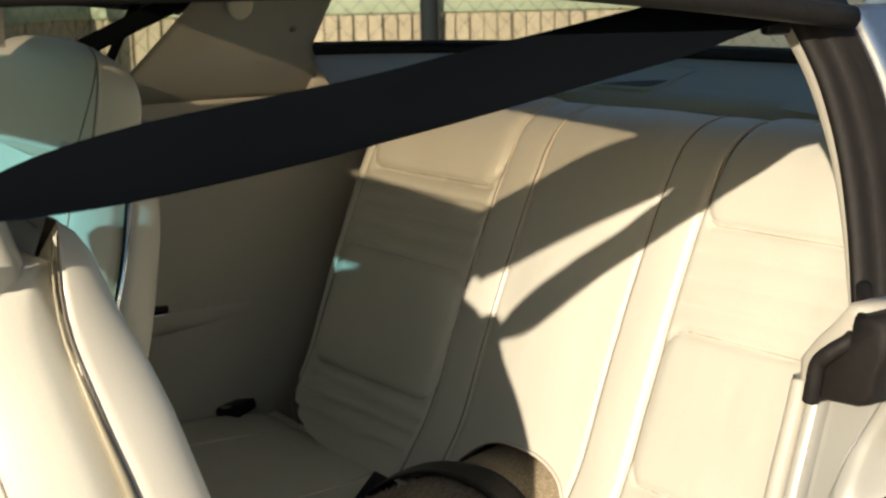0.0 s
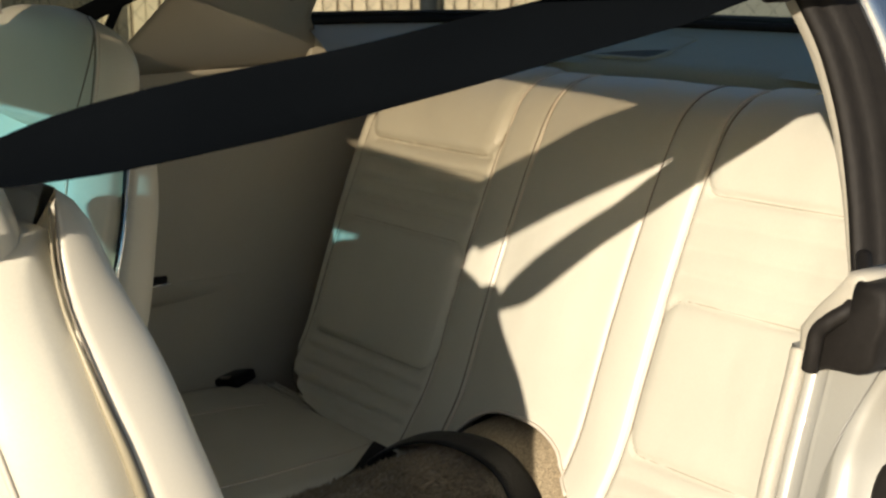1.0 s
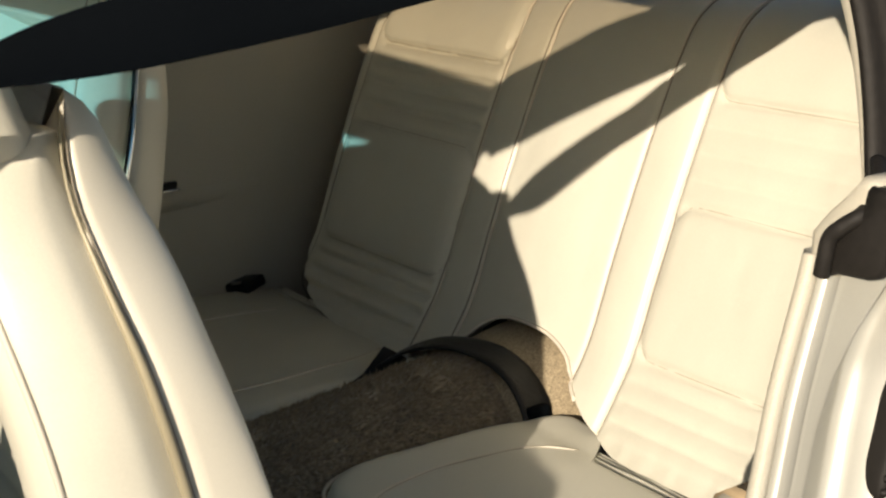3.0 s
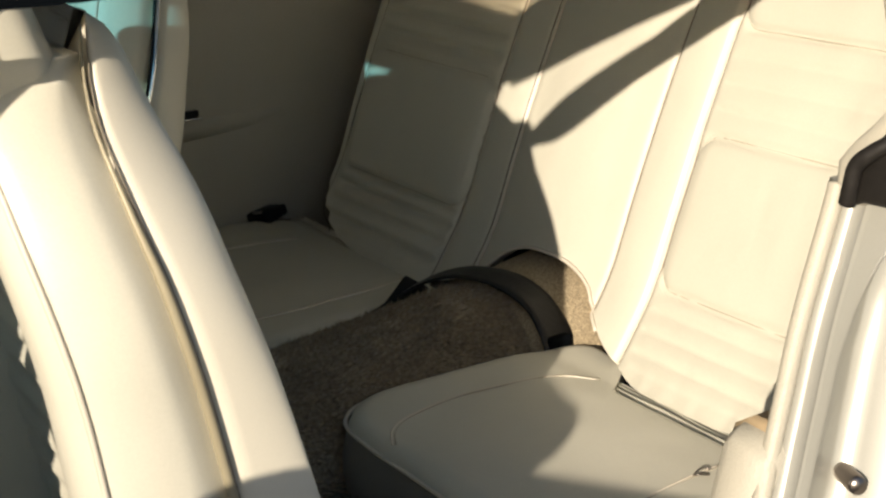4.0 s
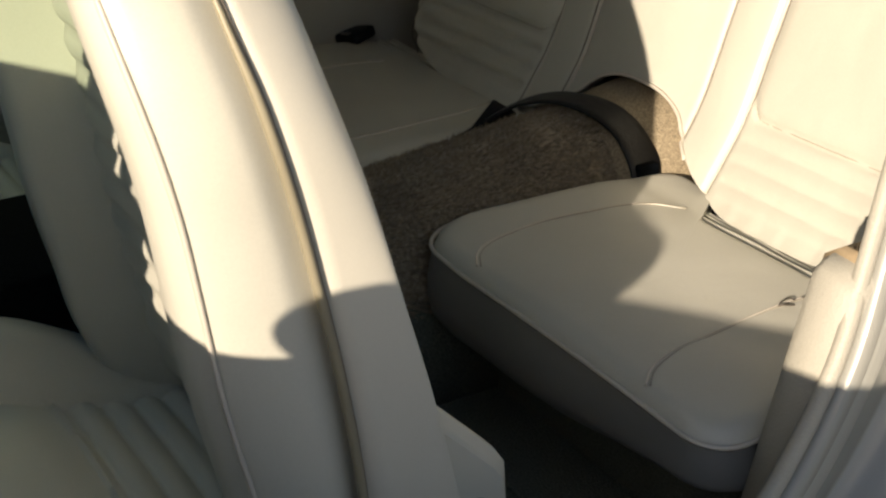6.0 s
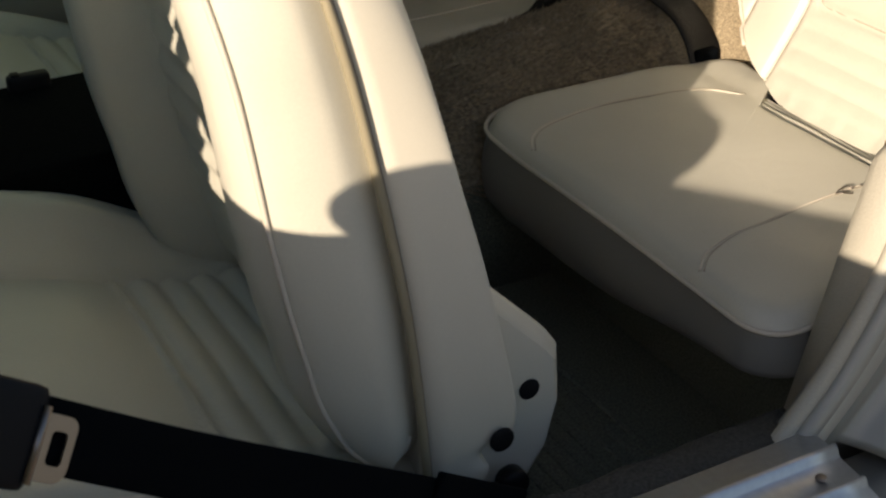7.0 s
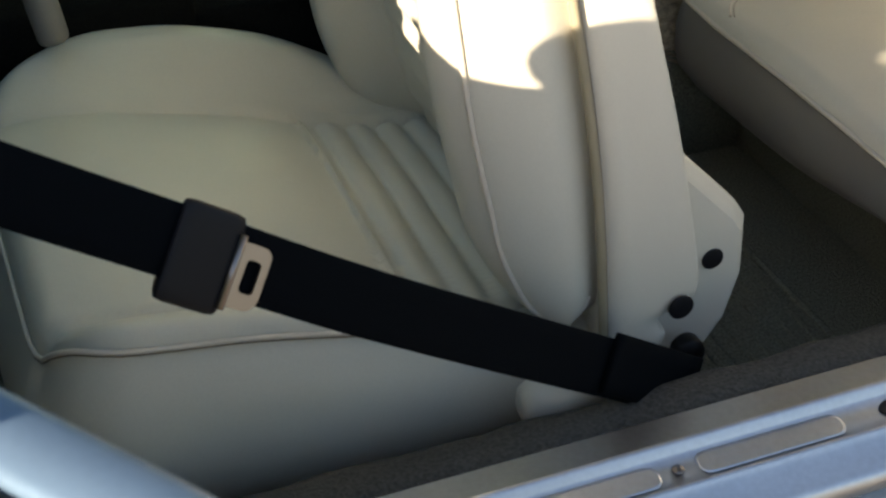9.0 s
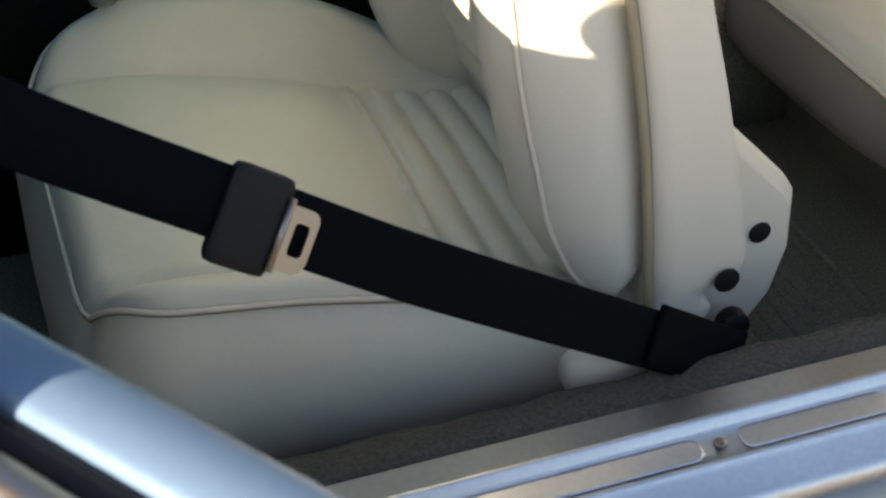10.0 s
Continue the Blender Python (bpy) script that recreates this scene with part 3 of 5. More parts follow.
def add_rear_backrest():
    s = thing("rear_bench_back", "cream leather rear seat back with two ribbed bucket panels", "rear seat")
    N = 200
    prof = spline([(a, 0, b) for a, b in PROFILE], N)

    def surface(y, i):
        j = min(N - 2, int(i))
        p = prof[j].lerp(prof[j + 1], i - j)
        d = (prof[min(N - 1, j + 2)] - prof[max(0, j - 1)]).normalized()
        nrm = Vector((-d.z, 0, d.x))
        e = abs(y - SEAT_MID)
        z = p.z
        crest = 1 - 0.75 * smooth_step(0.96, 1.045, z)          # flatter over the top
        h = 0.010 * smooth_step(0.16, 0.02, e) * crest
        h += 0.005 * math.sin(math.pi * min(1, max(0, (e - 0.142) / 0.088))) ** 0.7 * crest
        h -= 0.006 * groove(e - 0.142, 0.004) * crest
        h -= 0.008 * groove(e - 0.231, 0.005) * crest
        h -= 0.006 * groove(e - 0.612, 0.005)
        in_panel = min(1, max(0, (e - 0.235) / 0.36))
        h += 0.010 * math.sin(math.pi * in_panel) ** 0.5 * crest
        h += 0.016 * smooth_step(0.45, 0.62, e) * smooth_step(1.06, 0.95, z)
        edge = 0.645 + 0.012 * smooth_step(0.6, 0.95, z) - 0.055 * smooth_step(0.53, 0.44, z) - e
        if edge < 0.035:
            h -= 0.045 * (1 - math.sqrt(max(0, 1 - (1 - max(0, edge) / 0.035) ** 2)))
        if 0.235 < e < 0.612:
            soft = smooth_step(0.235, 0.258, e) * smooth_step(0.600, 0.575, e)
            for lo, hi, n in ((*RIBS_LOW, 4), (*RIBS_TOP, 4)):
                if lo < z < hi:
                    h += soft * (0.0082 * math.sin(math.pi * ((n * (hi - z) / (hi - lo)) % 1.0) ** 1.6) ** 0.5 - 0.0072) * smooth_step(lo, lo + 0.012, z) * (0.55 if y < SEAT_MID else 1.7)
            # plump middle and top pads with rounded corners
            for lo, hi in PADS:
                t = pad_depth(e, z, lo, hi)
                h += 0.007 * (1 - (1 - min(1, max(0, t) / 0.03)) ** 2) - 0.006 * groove(t, 0.0035) - 0.002 * (t > 0)
        # small creases where the leather is drawn in
        h += 0.0005 * noise.noise(Vector((0, y * 26, z * 9))) + 0.0004 * noise.noise(Vector((3, y * 60, z * 40)))
        if z < 0.50 and e > 0.25:
            h += 0.0006 * math.sin(y * 140 + 2 * noise.noise(Vector((y * 30, 1, 1)))) * smooth_step(0.50, 0.465, z)
        return p + nrm * h + Vector((0, y, 0))

    def low(y):
        """Where the lower edge lies: it arches over the tunnel."""
        d = abs(y - 0.785)
        z = curve_at([(0, 0.567), (0.05, 0.563), (0.10, 0.544), (0.13, 0.516), (0.175, 0.489), (0.215, 0.474), (0.28, 0.458), (0.44, 0.457), (0.52, 0.466), (0.58, 0.486), (0.62, 0.514), (0.65, 0.556), (0.70, 0.60), (0.9, 0.60)], d)
        return float(np.interp(z, [p.z for p in prof[:150]], range(150)))

    def patch(ya, yb, n, name, label=""):
        rows, m = [], 190
        cols = [ya + (yb - ya) * k / n for k in range(n + 1)]
        los = [low(y) for y in cols]
        for i in range(m):
            rows.append([surface(y, lo + (N - 1 - lo) * i / (m - 1)) for y, lo in zip(cols, los)])
        bm = loft(rows, closed=False)
        for side in (0, -1):
            fr = [bm.verts.new(r[side]) for r in rows]
            bk = [bm.verts.new(r[side] + Vector((0.05 if r[side].z < 0.98 else 0, 0, -0.03 if r[side].z >= 0.98 else 0))) for r in rows]
            for j in range(m - 1):
                bm.faces.new((fr[j], fr[j + 1], bk[j + 1], bk[j]))
        fr = [bm.verts.new(q) for q in rows[0]]
        bk = [bm.verts.new(q + Vector((0.05, 0, 0.012))) for q in rows[0]]
        for j in range(n):
            bm.faces.new((fr[j], fr[j + 1], bk[j + 1], bk[j]))
        return part(name, bm, LEATHER, s, label)

    m = SEAT_MID
    patch(m - 0.142, m + 0.142, 50, "centre_section")
    for a, b in ((-0.231, -0.142), (0.142, 0.231)):
        patch(m + a, m + b, 24, "side_strip")
    for a, b in ((-0.657, -0.231), (0.231, 0.657)):
        patch(m + a, m + b, 90, "bucket_panel", "cream leather panel with sewn ribs")
    for e in (-0.231, 0.231, -0.142, 0.142):
        lo = low(m + e) + 2
        line = [surface(m + e, i) + Vector((-0.0025, 0, 0.001)) for i in range(int(lo) - 1, N - 12, 3)]
        part("piping", tube(line, 0.0022, 6), PIPING, s)
        sg = 1 if e > 0 else -1
        line = [surface(m + e + sg * 0.0045, i) + Vector((-0.0006, 0, 0.0004)) for i in range(int(lo) - 1, N - 12, 3)]
        part("stitching", tube(line, 0.0012, 5), LEATHER_SEAM, s)
    for e in (-0.612, 0.612):
        line = [surface(m + e, i) + Vector((-0.0005, 0, 0)) for i in range(20, N - 40, 3)]
        part("stitching", tube(line, 0.0013, 5), LEATHER_SEAM, s)
    zs = [p.z for p in prof[:165]]
    for lo, hi in PADS:
        ring = rounded_rect(0.238, 0.606, lo, hi, 0.035, 120)
        for sg in (-1, 1):
            line = [surface(m + sg * p[0], float(np.interp(p[1], zs, range(165)))) + Vector((-0.0014, 0, 0.0005)) for p in ring if p[1] < 1.03]
            part("stitching", tube(line, 0.0009, 5, closed=hi < 1), THREAD, s)
    edge = [surface(y, low(y)) + Vector((-0.002, 0, 0)) for y in np.linspace(0.63, 0.94, 40)]
    part("piping", tube(edge, 0.003, 6), PIPING, s)
    return s


def add_rear_cushion(ya, yb, label):
    s = thing("rear_seat_cushion", label, "seat", "rear seat cushions")
    near = yb < CENTRE
    inner = yb if near else ya

    def top(x, y):
        u = (x - 0.9) / (0.325 if near else 0.40)
        e = abs(y - inner)
        z = 0.462 + 0.012 * math.sin(math.pi * min(1, max(0, u))) - (0.008 if near else 0.006) * u
        z += 0.010 * smooth_step(0.16, 0.0, e) + (0.014 * smooth_step(1.02, 1.20, x) if near else 0)
        z += 0.006 * math.sin(math.pi * min(1, max(0, (y - ya) / (yb - ya))))
        return z

    r = [0.03, 0.075, 0.05, 0.03] if near else [0.03, 0.05, 0.075, 0.03]
    back = 1.225 if near else 1.27

    def drawn(p):
        u = max(0, (p[0] - 0.885) / (back - 0.885))
        lobe = 0.080 * smooth_step(0.53, 0.62, p[1]) * u * u if near else 0      # the inner corner reaches under the backrest
        return np.array((p[0] + lobe, ya + (p[1] - ya) * (1 - (0.055 if near else 0) * u)))

    out = [drawn(p) for p in rounded_rect(0.885, back, ya, yb, r, 200)]
    # the side gets a darker material than the top, shade painted in
    for piece, mat in (("top", LEATHER), ("side", SHADED_VINYL)):
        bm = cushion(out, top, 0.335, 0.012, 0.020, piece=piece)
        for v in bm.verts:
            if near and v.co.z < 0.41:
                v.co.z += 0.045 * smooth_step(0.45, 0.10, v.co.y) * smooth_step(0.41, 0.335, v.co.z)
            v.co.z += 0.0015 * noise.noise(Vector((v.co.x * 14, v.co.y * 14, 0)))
        part("pad" if piece == "top" else "side_panel", bm, mat, s, "" if piece == "top" else "cream vinyl side panel with its shade put into the colour")
    rim = [(p[0], p[1], top(p[0], p[1]) - 0.018) for p in map(drawn, rounded_rect(0.882, back, ya - .003, yb + .003, r, 160))]
    part("piping", tube(rim, 0.003, 6, closed=True), PIPING, s)
    sg = 1 if near else -1
    o = ya if near else yb
    a = [(0.893, inner - sg * 0.150), (0.915, inner - sg * 0.118), (0.952, inner - sg * 0.099), (1.03, inner - sg * 0.087), (1.098, inner - sg * 0.093), (1.171, inner - sg * 0.105), (1.235, inner - sg * 0.135)]
    b = [(0.890, o + sg * 0.120), (0.921, o + sg * 0.144), (0.971, o + sg * 0.159), (1.02, o + sg * 0.162), (1.073, o + sg * 0.167), (1.135, o + sg * 0.171), (1.20, o + sg * 0.174)]
    for k in (a, b):
        k = [tuple(drawn((0.89 + (x - 0.89) * (0.335 / 0.385 if near else 1), y))) for x, y in k]
        part("seam", tube([(x, y, top(x, y) + 0.0002) for x, y in k], 0.0016, 6, n=50), PIPING, s)
        part("stitching", tube([(x + 0.004, y - sg * 0.003, top(x, y) + 0.0004) for x, y in k], 0.0010, 5, n=50), THREAD, s)
    if near:
        q = Vector((1.128, 0.250, top(1.128, 0.250) + 0.001))
        part("clip", tube([q + Vector((0.012 * math.cos(a), 0.007 * math.sin(a), 0.002 + 0.002 * math.sin(2 * a))) for a in np.linspace(0, 5.2, 16)], 0.0010, 6), STEEL, s, "small bent wire clip")
    # rolled flange at the back of the pad
    for dx, rr in ((0.0, 0.006), (0.013, 0.0045), (0.022, 0.004)):
        part("rear_roll", tube([(back + 0.002 + dx * 1.3, ya + 0.02 + (yb - ya - (0.17 if near else 0.04)) * k / 20, (0.464 - dx * 0.3 if near else 0.452) + 0.001 * math.sin(k)) for k in range(21)], rr, 10), LEATHER, s)
    return s


# ---- car body ----
car = thing("car_body", "silver two-door car with cream interior and open door", "car")


def along(section, xs):
    """A bar along the car from a section of (y, z) points."""
    return loft([[Vector((x, y, z)) for y, z in section] for x in xs])


def bar(path, section, n=40, up=(0, 0, 1)):
    """Sweep a section of (side, up) points along a smooth path."""
    pts = spline(path, n)
    rings = []
    for i, p in enumerate(pts):
        d = (pts[min(n - 1, i + 1)] - pts[max(0, i - 1)]).normalized()
        s = d.cross(Vector(up)).normalized()
        u = s.cross(d)
        rings.append([p + s * a + u * b for a, b in section])
    return loft(rings)


def mirrored(points):
    return [(x, 2 * CENTRE - y, z) for x, y, z in points]


def add_floor():
    part("floor_carpet", box((-0.9, 0.04, 0.165), (1.36, 1.60, 0.20), 0.005), CARPET, car, "dark olive floor carpet")
    part("seat_riser", box((1.00, 0.09, 0.19), (1.33, 1.55, 0.335), 0.012), CARPET, car)
    part("underbody", box((-1.25, 0.0, 0.12), (2.5, 1.64, 0.16), 0.005), BLACK, car)
    # carpet mat with a raised border in the rear footwell
    mat = part("floor_mat", box((0.655, 0.11, 0.198), (0.875, 0.62, 0.207), 0.003), CARPET, car, "dark olive carpet mat")
    edge = [(p[0], p[1], 0.208) for p in rounded_rect(0.66, 0.87, 0.115, 0.615, 0.025, 80)]
    for k in range(9):
        x = 0.68 + k * 0.021
        part("mat_rib", box((x, 0.13, 0.2055), (x + 0.008, 0.60, 0.2095), 0.0015, 1), CARPET, mat)
    part("mat_border", tube(edge, 0.005, 8, closed=True), CARPET, mat)


def add_wheels():
    for x in (-1.35, 1.95):
        for y in (0.04, 1.60):
            w = part("wheel", disc((x, y - 0.09, 0.31), (0, 1, 0), 0.31, 0.18, 40, 0.19), RUBBER, car, "black tyre on a plain rim")
            part("rim", disc((x, y - 0.07, 0.31), (0, 1, 0), 0.192, 0.14, 32), STEEL, w)


def add_sill():
    xs = np.linspace(-0.62, 0.875, 60)
    sec = [(0.085, 0.19), (0.08, 0.33), (0.066, 0.375), (0.045, 0.394), (0.012, 0.397), (0.002, 0.392), (0.0, 0.19)]
    bm = along(sec, xs)
    for v in bm.verts:
        if v.co.z > 0.3:
            v.co += Vector((0, 0.004, 0.004)) * noise.noise(v.co * 22)
    part("sill_carpet", bm, SILL_CARPET, car, "worn dark carpet over the sill")
    sec = [(0.004, 0.396), (0.0, 0.400), (-0.028, 0.4005), (-0.032, 0.405), (-0.0355, 0.4075), (-0.039, 0.405), (-0.042, 0.3985), (-0.044, 0.396),
           (-0.072, 0.3925), (-0.0745, 0.396), (-0.0775, 0.397), (-0.080, 0.395), (-0.083, 0.389), (-0.108, 0.384), (-0.114, 0.378), (-0.114, 0.36), (0.004, 0.36)]
    plate = part("sill_plate", along(sec, np.linspace(-0.62, 0.868, 40)), ALUMINIUM, car, "bright aluminium sill plate with two ridges")
    for x0, x1 in ((-0.05, 0.20), (0.225, 0.478), (0.512, 0.655)):
        out = rounded_rect(x0, x1, -0.070, -0.046, 0.010, 60)
        rings = [[(p[0], p[1], 0.3963 + (p[1] + 0.044) * 0.113) for p in out], [(p[0], p[1], 0.3966 + (p[1] + 0.044) * 0.113) for p in out]]
        inner = rounded_rect(x0 + 0.003, x1 - 0.003, -0.067, -0.049, 0.008, 60)
        rings.append([(p[0], p[1], 0.39665 + (p[1] + 0.044) * 0.113) for p in inner])
        part("raised_panel", loft(rings), ALUMINIUM, plate)
    for x in (0.211, 0.494, 0.832):
        part("screw", disc((x, -0.058, 0.3945), (0, 0, 1), 0.0055, 0.0025, 14), STEEL, plate)
    ring = lambda k, z: [(0.716 + k * 0.024 * math.cos(a), -0.058 + k * 0.0115 * math.sin(a), z - 0.0015 + 0.11 * k * 0.0115 * math.sin(a)) for a in [2 * math.pi * j / 36 for j in range(36)]]
    em = part("emblem", loft([ring(1, 0.3945), ring(1, 0.3964), ring(0.93, 0.3968), ring(0.88, 0.3964)]), BLACK, plate, "black oval emblem")
    for dx, dy, w, h in ((-0.004, 0.003, 0.010, 0.0022), (0.004, -0.001, 0.012, 0.0022), (-0.003, -0.005, 0.008, 0.002), (0.010, 0.003, 0.003, 0.004)):
        part("emblem_bar", box((0.716 + dx - w / 2, -0.058 + dy - h / 2, 0.3942), (0.716 + dx + w / 2, -0.058 + dy + h / 2, 0.3954 + 0.11 * dy), 0.0003, 1), STEEL, em)
    sec = [(-0.02, 0.365), (-0.112, 0.366), (-0.126, 0.35), (-0.13, 0.22), (-0.09, 0.15), (-0.02, 0.15)]
    part("rocker_panel", along(sec, np.linspace(-1.25, 2.0, 20)), PAINT, car)
    sec = [(1.76, 0.365), (1.77, 0.2), (1.73, 0.15), (1.62, 0.15), (1.62, 0.365)]
    part("rocker_panel", along(sec, np.linspace(-1.25, 2.0, 20)), PAINT, car)


def add_near_jamb():
    # inner cream bead that runs up the rear edge of the door opening
    line = [(0.825, 0.010, 0.375), (0.90, 0.012, 0.46), (0.965, 0.02, 0.56), (1.005, 0.032, 0.66), (1.035, 0.038, 0.76), (1.072, 0.042, 0.86), (1.082, 0.0445, 0.885), (1.090, 0.049, 0.900)]
    part("jamb_bead", bar(line[:-1], [(0.0095 * math.cos(a), 0.0095 * math.sin(a)) for a in [2 * math.pi * k / 10 for k in range(10)]], 40, (0, 1, 0)), TRIM, car, "cream edge bead")
    # painted jamb: steps outward from the bead to the body side
    rings = []
    for p in spline(line[:-1], 70):
        w = float(np.interp(p.z, (0.55, 0.72, 0.77, 0.81, 0.86, 0.89), (0.011, 0.013, 0.019, 0.031, 0.056, 0.080)))
        deep = float(np.interp(p.z, (0.60, 0.74, 0.80), (0.011, 0.018, 0.027)))
        ex, ey = 0.0275 + 0.95 * w, -0.0205 - 0.30 * w           # the edge where the recess begins
        sec = [(0.006, 0.004), (0.006, -0.010), (0.010, -0.0165), (0.016, -0.0195), (0.0225, -0.0205), (0.0245, -0.0185), (0.0275, -0.0205), (ex - 0.004, ey + 0.0012), (ex, ey),
               (ex + 0.006, ey + 0.003), (ex + 0.040, ey + deep), (ex + 0.052, ey + deep - 0.020), (ex + 0.066, ey + deep - 0.055), (ex + 0.10, ey + deep - 0.075), (0.30, -0.120)]
        q = [np.array(v) for v in sec]
        sec = [q[0]] + [v + (w - v) * 0.12 for a, v, c in zip(q, q[1:], q[2:]) for w in (a, c)] + [q[-1]]
        rings.append([p + Vector((a, c, 0)) for a, c in sec] + [p + Vector((0.30, 0.02, 0)), p + Vector((0.012, 0.02, 0))])
    part("door_jamb", loft(rings), JAMB_PAINT, car, "silver painted door jamb with stepped edge")
    rings = []
    for k in range(15):
        z = 0.655 + 0.14 * k / 14
        e = math.sqrt(max(0.08, 1 - ((k - 7) / 7) ** 6))
        x = 1.062 + 0.28 * (z - 0.66)
        rings.append([(x + (p[0] - 0.02) * e + 0.057, -0.022 + p[1] * e, z - 0.016) for p in rounded_rect(0.0, 0.05, -0.016, 0.016, 0.008, 24)])
    stop = part("door_bumper", loft(rings), RUBBER, car, "black ribbed rubber door stop")
    for k in range(9):
        z = 0.668 + k * 0.0135
        x = 1.062 + 0.28 * (z - 0.66)
        part("stop_rib", tube([(x + 0.082, -0.039, z - 0.016), (x + 0.045, -0.039, z - 0.020), (x + 0.039, -0.034, z - 0.021)], 0.0042, 8, n=8), RUBBER, stop)
    part("striker", disc((1.072, 0.006, 0.603), (-0.4, -1, 0), 0.010, 0.036), STEEL, car)
    # upper weatherstrip of the door opening, with a foot at its lower end
    up = [(1.140, 0.036, 0.918), (1.160, 0.047, 0.930), (1.168, 0.056, 0.955), (1.171, 0.066, 1.02), (1.168, 0.078, 1.09), (1.157, 0.094, 1.158), (1.142, 0.112, 1.208), (1.128, 0.124, 1.235)]
    sec = [(0.0, 0.008), (0.001, -0.004), (0.010, -0.013), (0.018, -0.010), (0.024, -0.016), (0.036, -0.024), (0.043, -0.022), (0.050, -0.029), (0.058, -0.026), (0.060, 0.01)]
    rings = [[p + Vector((a, b + (-0.006 if a == 0 else 0), 0)) for a, b in sec] for p in spline(up, 60)]
    part("weatherstrip", loft(rings), RUBBER, car, "thick black rubber weatherstrip")
    # its lower end spreads into a foot with a raised lip along the inner edge
    part("weatherstrip_lip", tube([(1.165, 0.040, 0.965), (1.130, 0.012, 0.952), (1.085, -0.012, 0.938), (1.070, -0.001, 0.925), (1.066, 0.011, 0.912), (1.065, 0.015, 0.892), (1.066, 0.019, 0.874)], 0.0080, 14, n=50), RUBBER, car, "rounded rubber lip at the weatherstrip's foot")
    for name, outline, thick, mat in (("weatherstrip_foot", [(1.075, -0.021, 0.964), (1.075, -0.018, 0.940), (1.075, -0.002, 0.928), (1.075, 0.015, 0.914), (1.075, 0.021, 0.891), (1.075, 0.027, 0.867), (1.075, 0.010, 0.874), (1.075, -0.024, 0.876), (1.075, -0.036, 0.880), (1.075, -0.044, 0.892), (1.075, -0.048, 0.914), (1.075, -0.056, 0.930), (1.075, -0.054, 0.960)], 0.07, RUBBER),
                                      ("pillar_foot", [(1.083, 0.050, 0.868), (1.083, 0.049, 0.906), (1.083, 0.038, 0.920), (1.083, 0.027, 0.933), (1.083, 0.008, 0.951), (1.083, -0.008, 0.970), (1.083, -0.026, 0.966), (1.083, -0.022, 0.940), (1.083, -0.006, 0.926), (1.083, 0.009, 0.912), (1.083, 0.014, 0.890), (1.083, 0.018, 0.868)], 0.075, TRIM)):
        mid = sum((Vector(p) for p in outline), Vector()) / len(outline)
        rings = []
        for dx, k in ((-0.001, 0.80), (0.001, 0.93), (0.005, 1.0), (thick, 1.0)):
            rings.append([mid + (Vector(p) - mid) * k + Vector((dx, 0, 0)) for p in outline])
        part(name, loft(rings), mat, car)
    # cream trim inside the weatherstrip
    rings = []
    for p in spline(up, 50):
        w = float(np.interp(p.z, (0.90, 0.93, 1.03, 1.13, 1.20, 1.24), (0.008, 0.011, 0.015, 0.020, 0.024, 0.024)))
        rings.append([p + Vector(q) for q in ((0.006, -0.006, 0), (0.004, 0.004, 0), (0.004, w - 0.004, 0), (0.008, w, 0), (0.05, w, 0), (0.05, 0.0, 0))])
    part("pillar_trim", loft(rings), TRIM, car, "cream inner pillar trim")
    # outer pillar and body side above the belt line
    rings = []
    for p in spline(up, 40):
        rings.append([p + Vector(q) for q in ((0.058, -0.020, 0), (0.066, -0.032, 0), (0.082, -0.036, 0), (0.36, -0.010, 0), (0.36, 0.03, 0), (0.06, 0.02, 0))])
    part("outer_pillar", loft(rings), BODY_PAINT, car)
    rings = []
    for x in np.linspace(1.16, 2.5, 14):
        rings.append([(x, y, z) for y, z in ((-0.062, 0.93), (-0.10, 0.88), (-0.118, 0.7), (-0.118, 0.3), (0.0, 0.3), (0.0, 0.93))])
    part("rear_quarter", loft(rings), BODY_PAINT, car)
    part("rear_quarter", loft([[(x, 2 * CENTRE - y, z) for x, y, z in r] for r in rings]), BODY_PAINT, car)
    # inner quarter trim beside the cushion, top pad paler and worn
    sec = [(0.018, 0.20), (0.018, 0.635), (0.026, 0.648), (0.072, 0.650), (0.083, 0.640), (0.084, 0.20)]
    rings = []
    for x, k in ((0.915, 0.0), (0.922, 0.5), (0.935, 1), (1.05, 1), (1.25, 1), (1.5, 1)):
        rings.append([Vector((x + 0.07 * (z - 0.40) / 0.25 * (x < 1.0), 0.05 + (y - 0.05) * (0.86 + 0.14 * k), z - 0.012 * (1 - k))) for y, z in sec])
    part("quarter_trim", loft(rings), TRIM, car, "cream quarter trim beside the rear cushion")


    sec = [(0.024, 0.6465), (0.027, 0.6515), (0.071, 0.6535), (0.0835, 0.6445), (0.0845, 0.634), (0.07, 0.64), (0.03, 0.64)]
    rings = [[Vector((x + 0.07 * (z - 0.40) / 0.25 * (x < 1.0), y, z)) for y, z in sec] for x in np.linspace(0.934, 1.30, 14)]
    part("trim_cap", loft(rings), WORN, car, "worn tan top of the quarter trim")


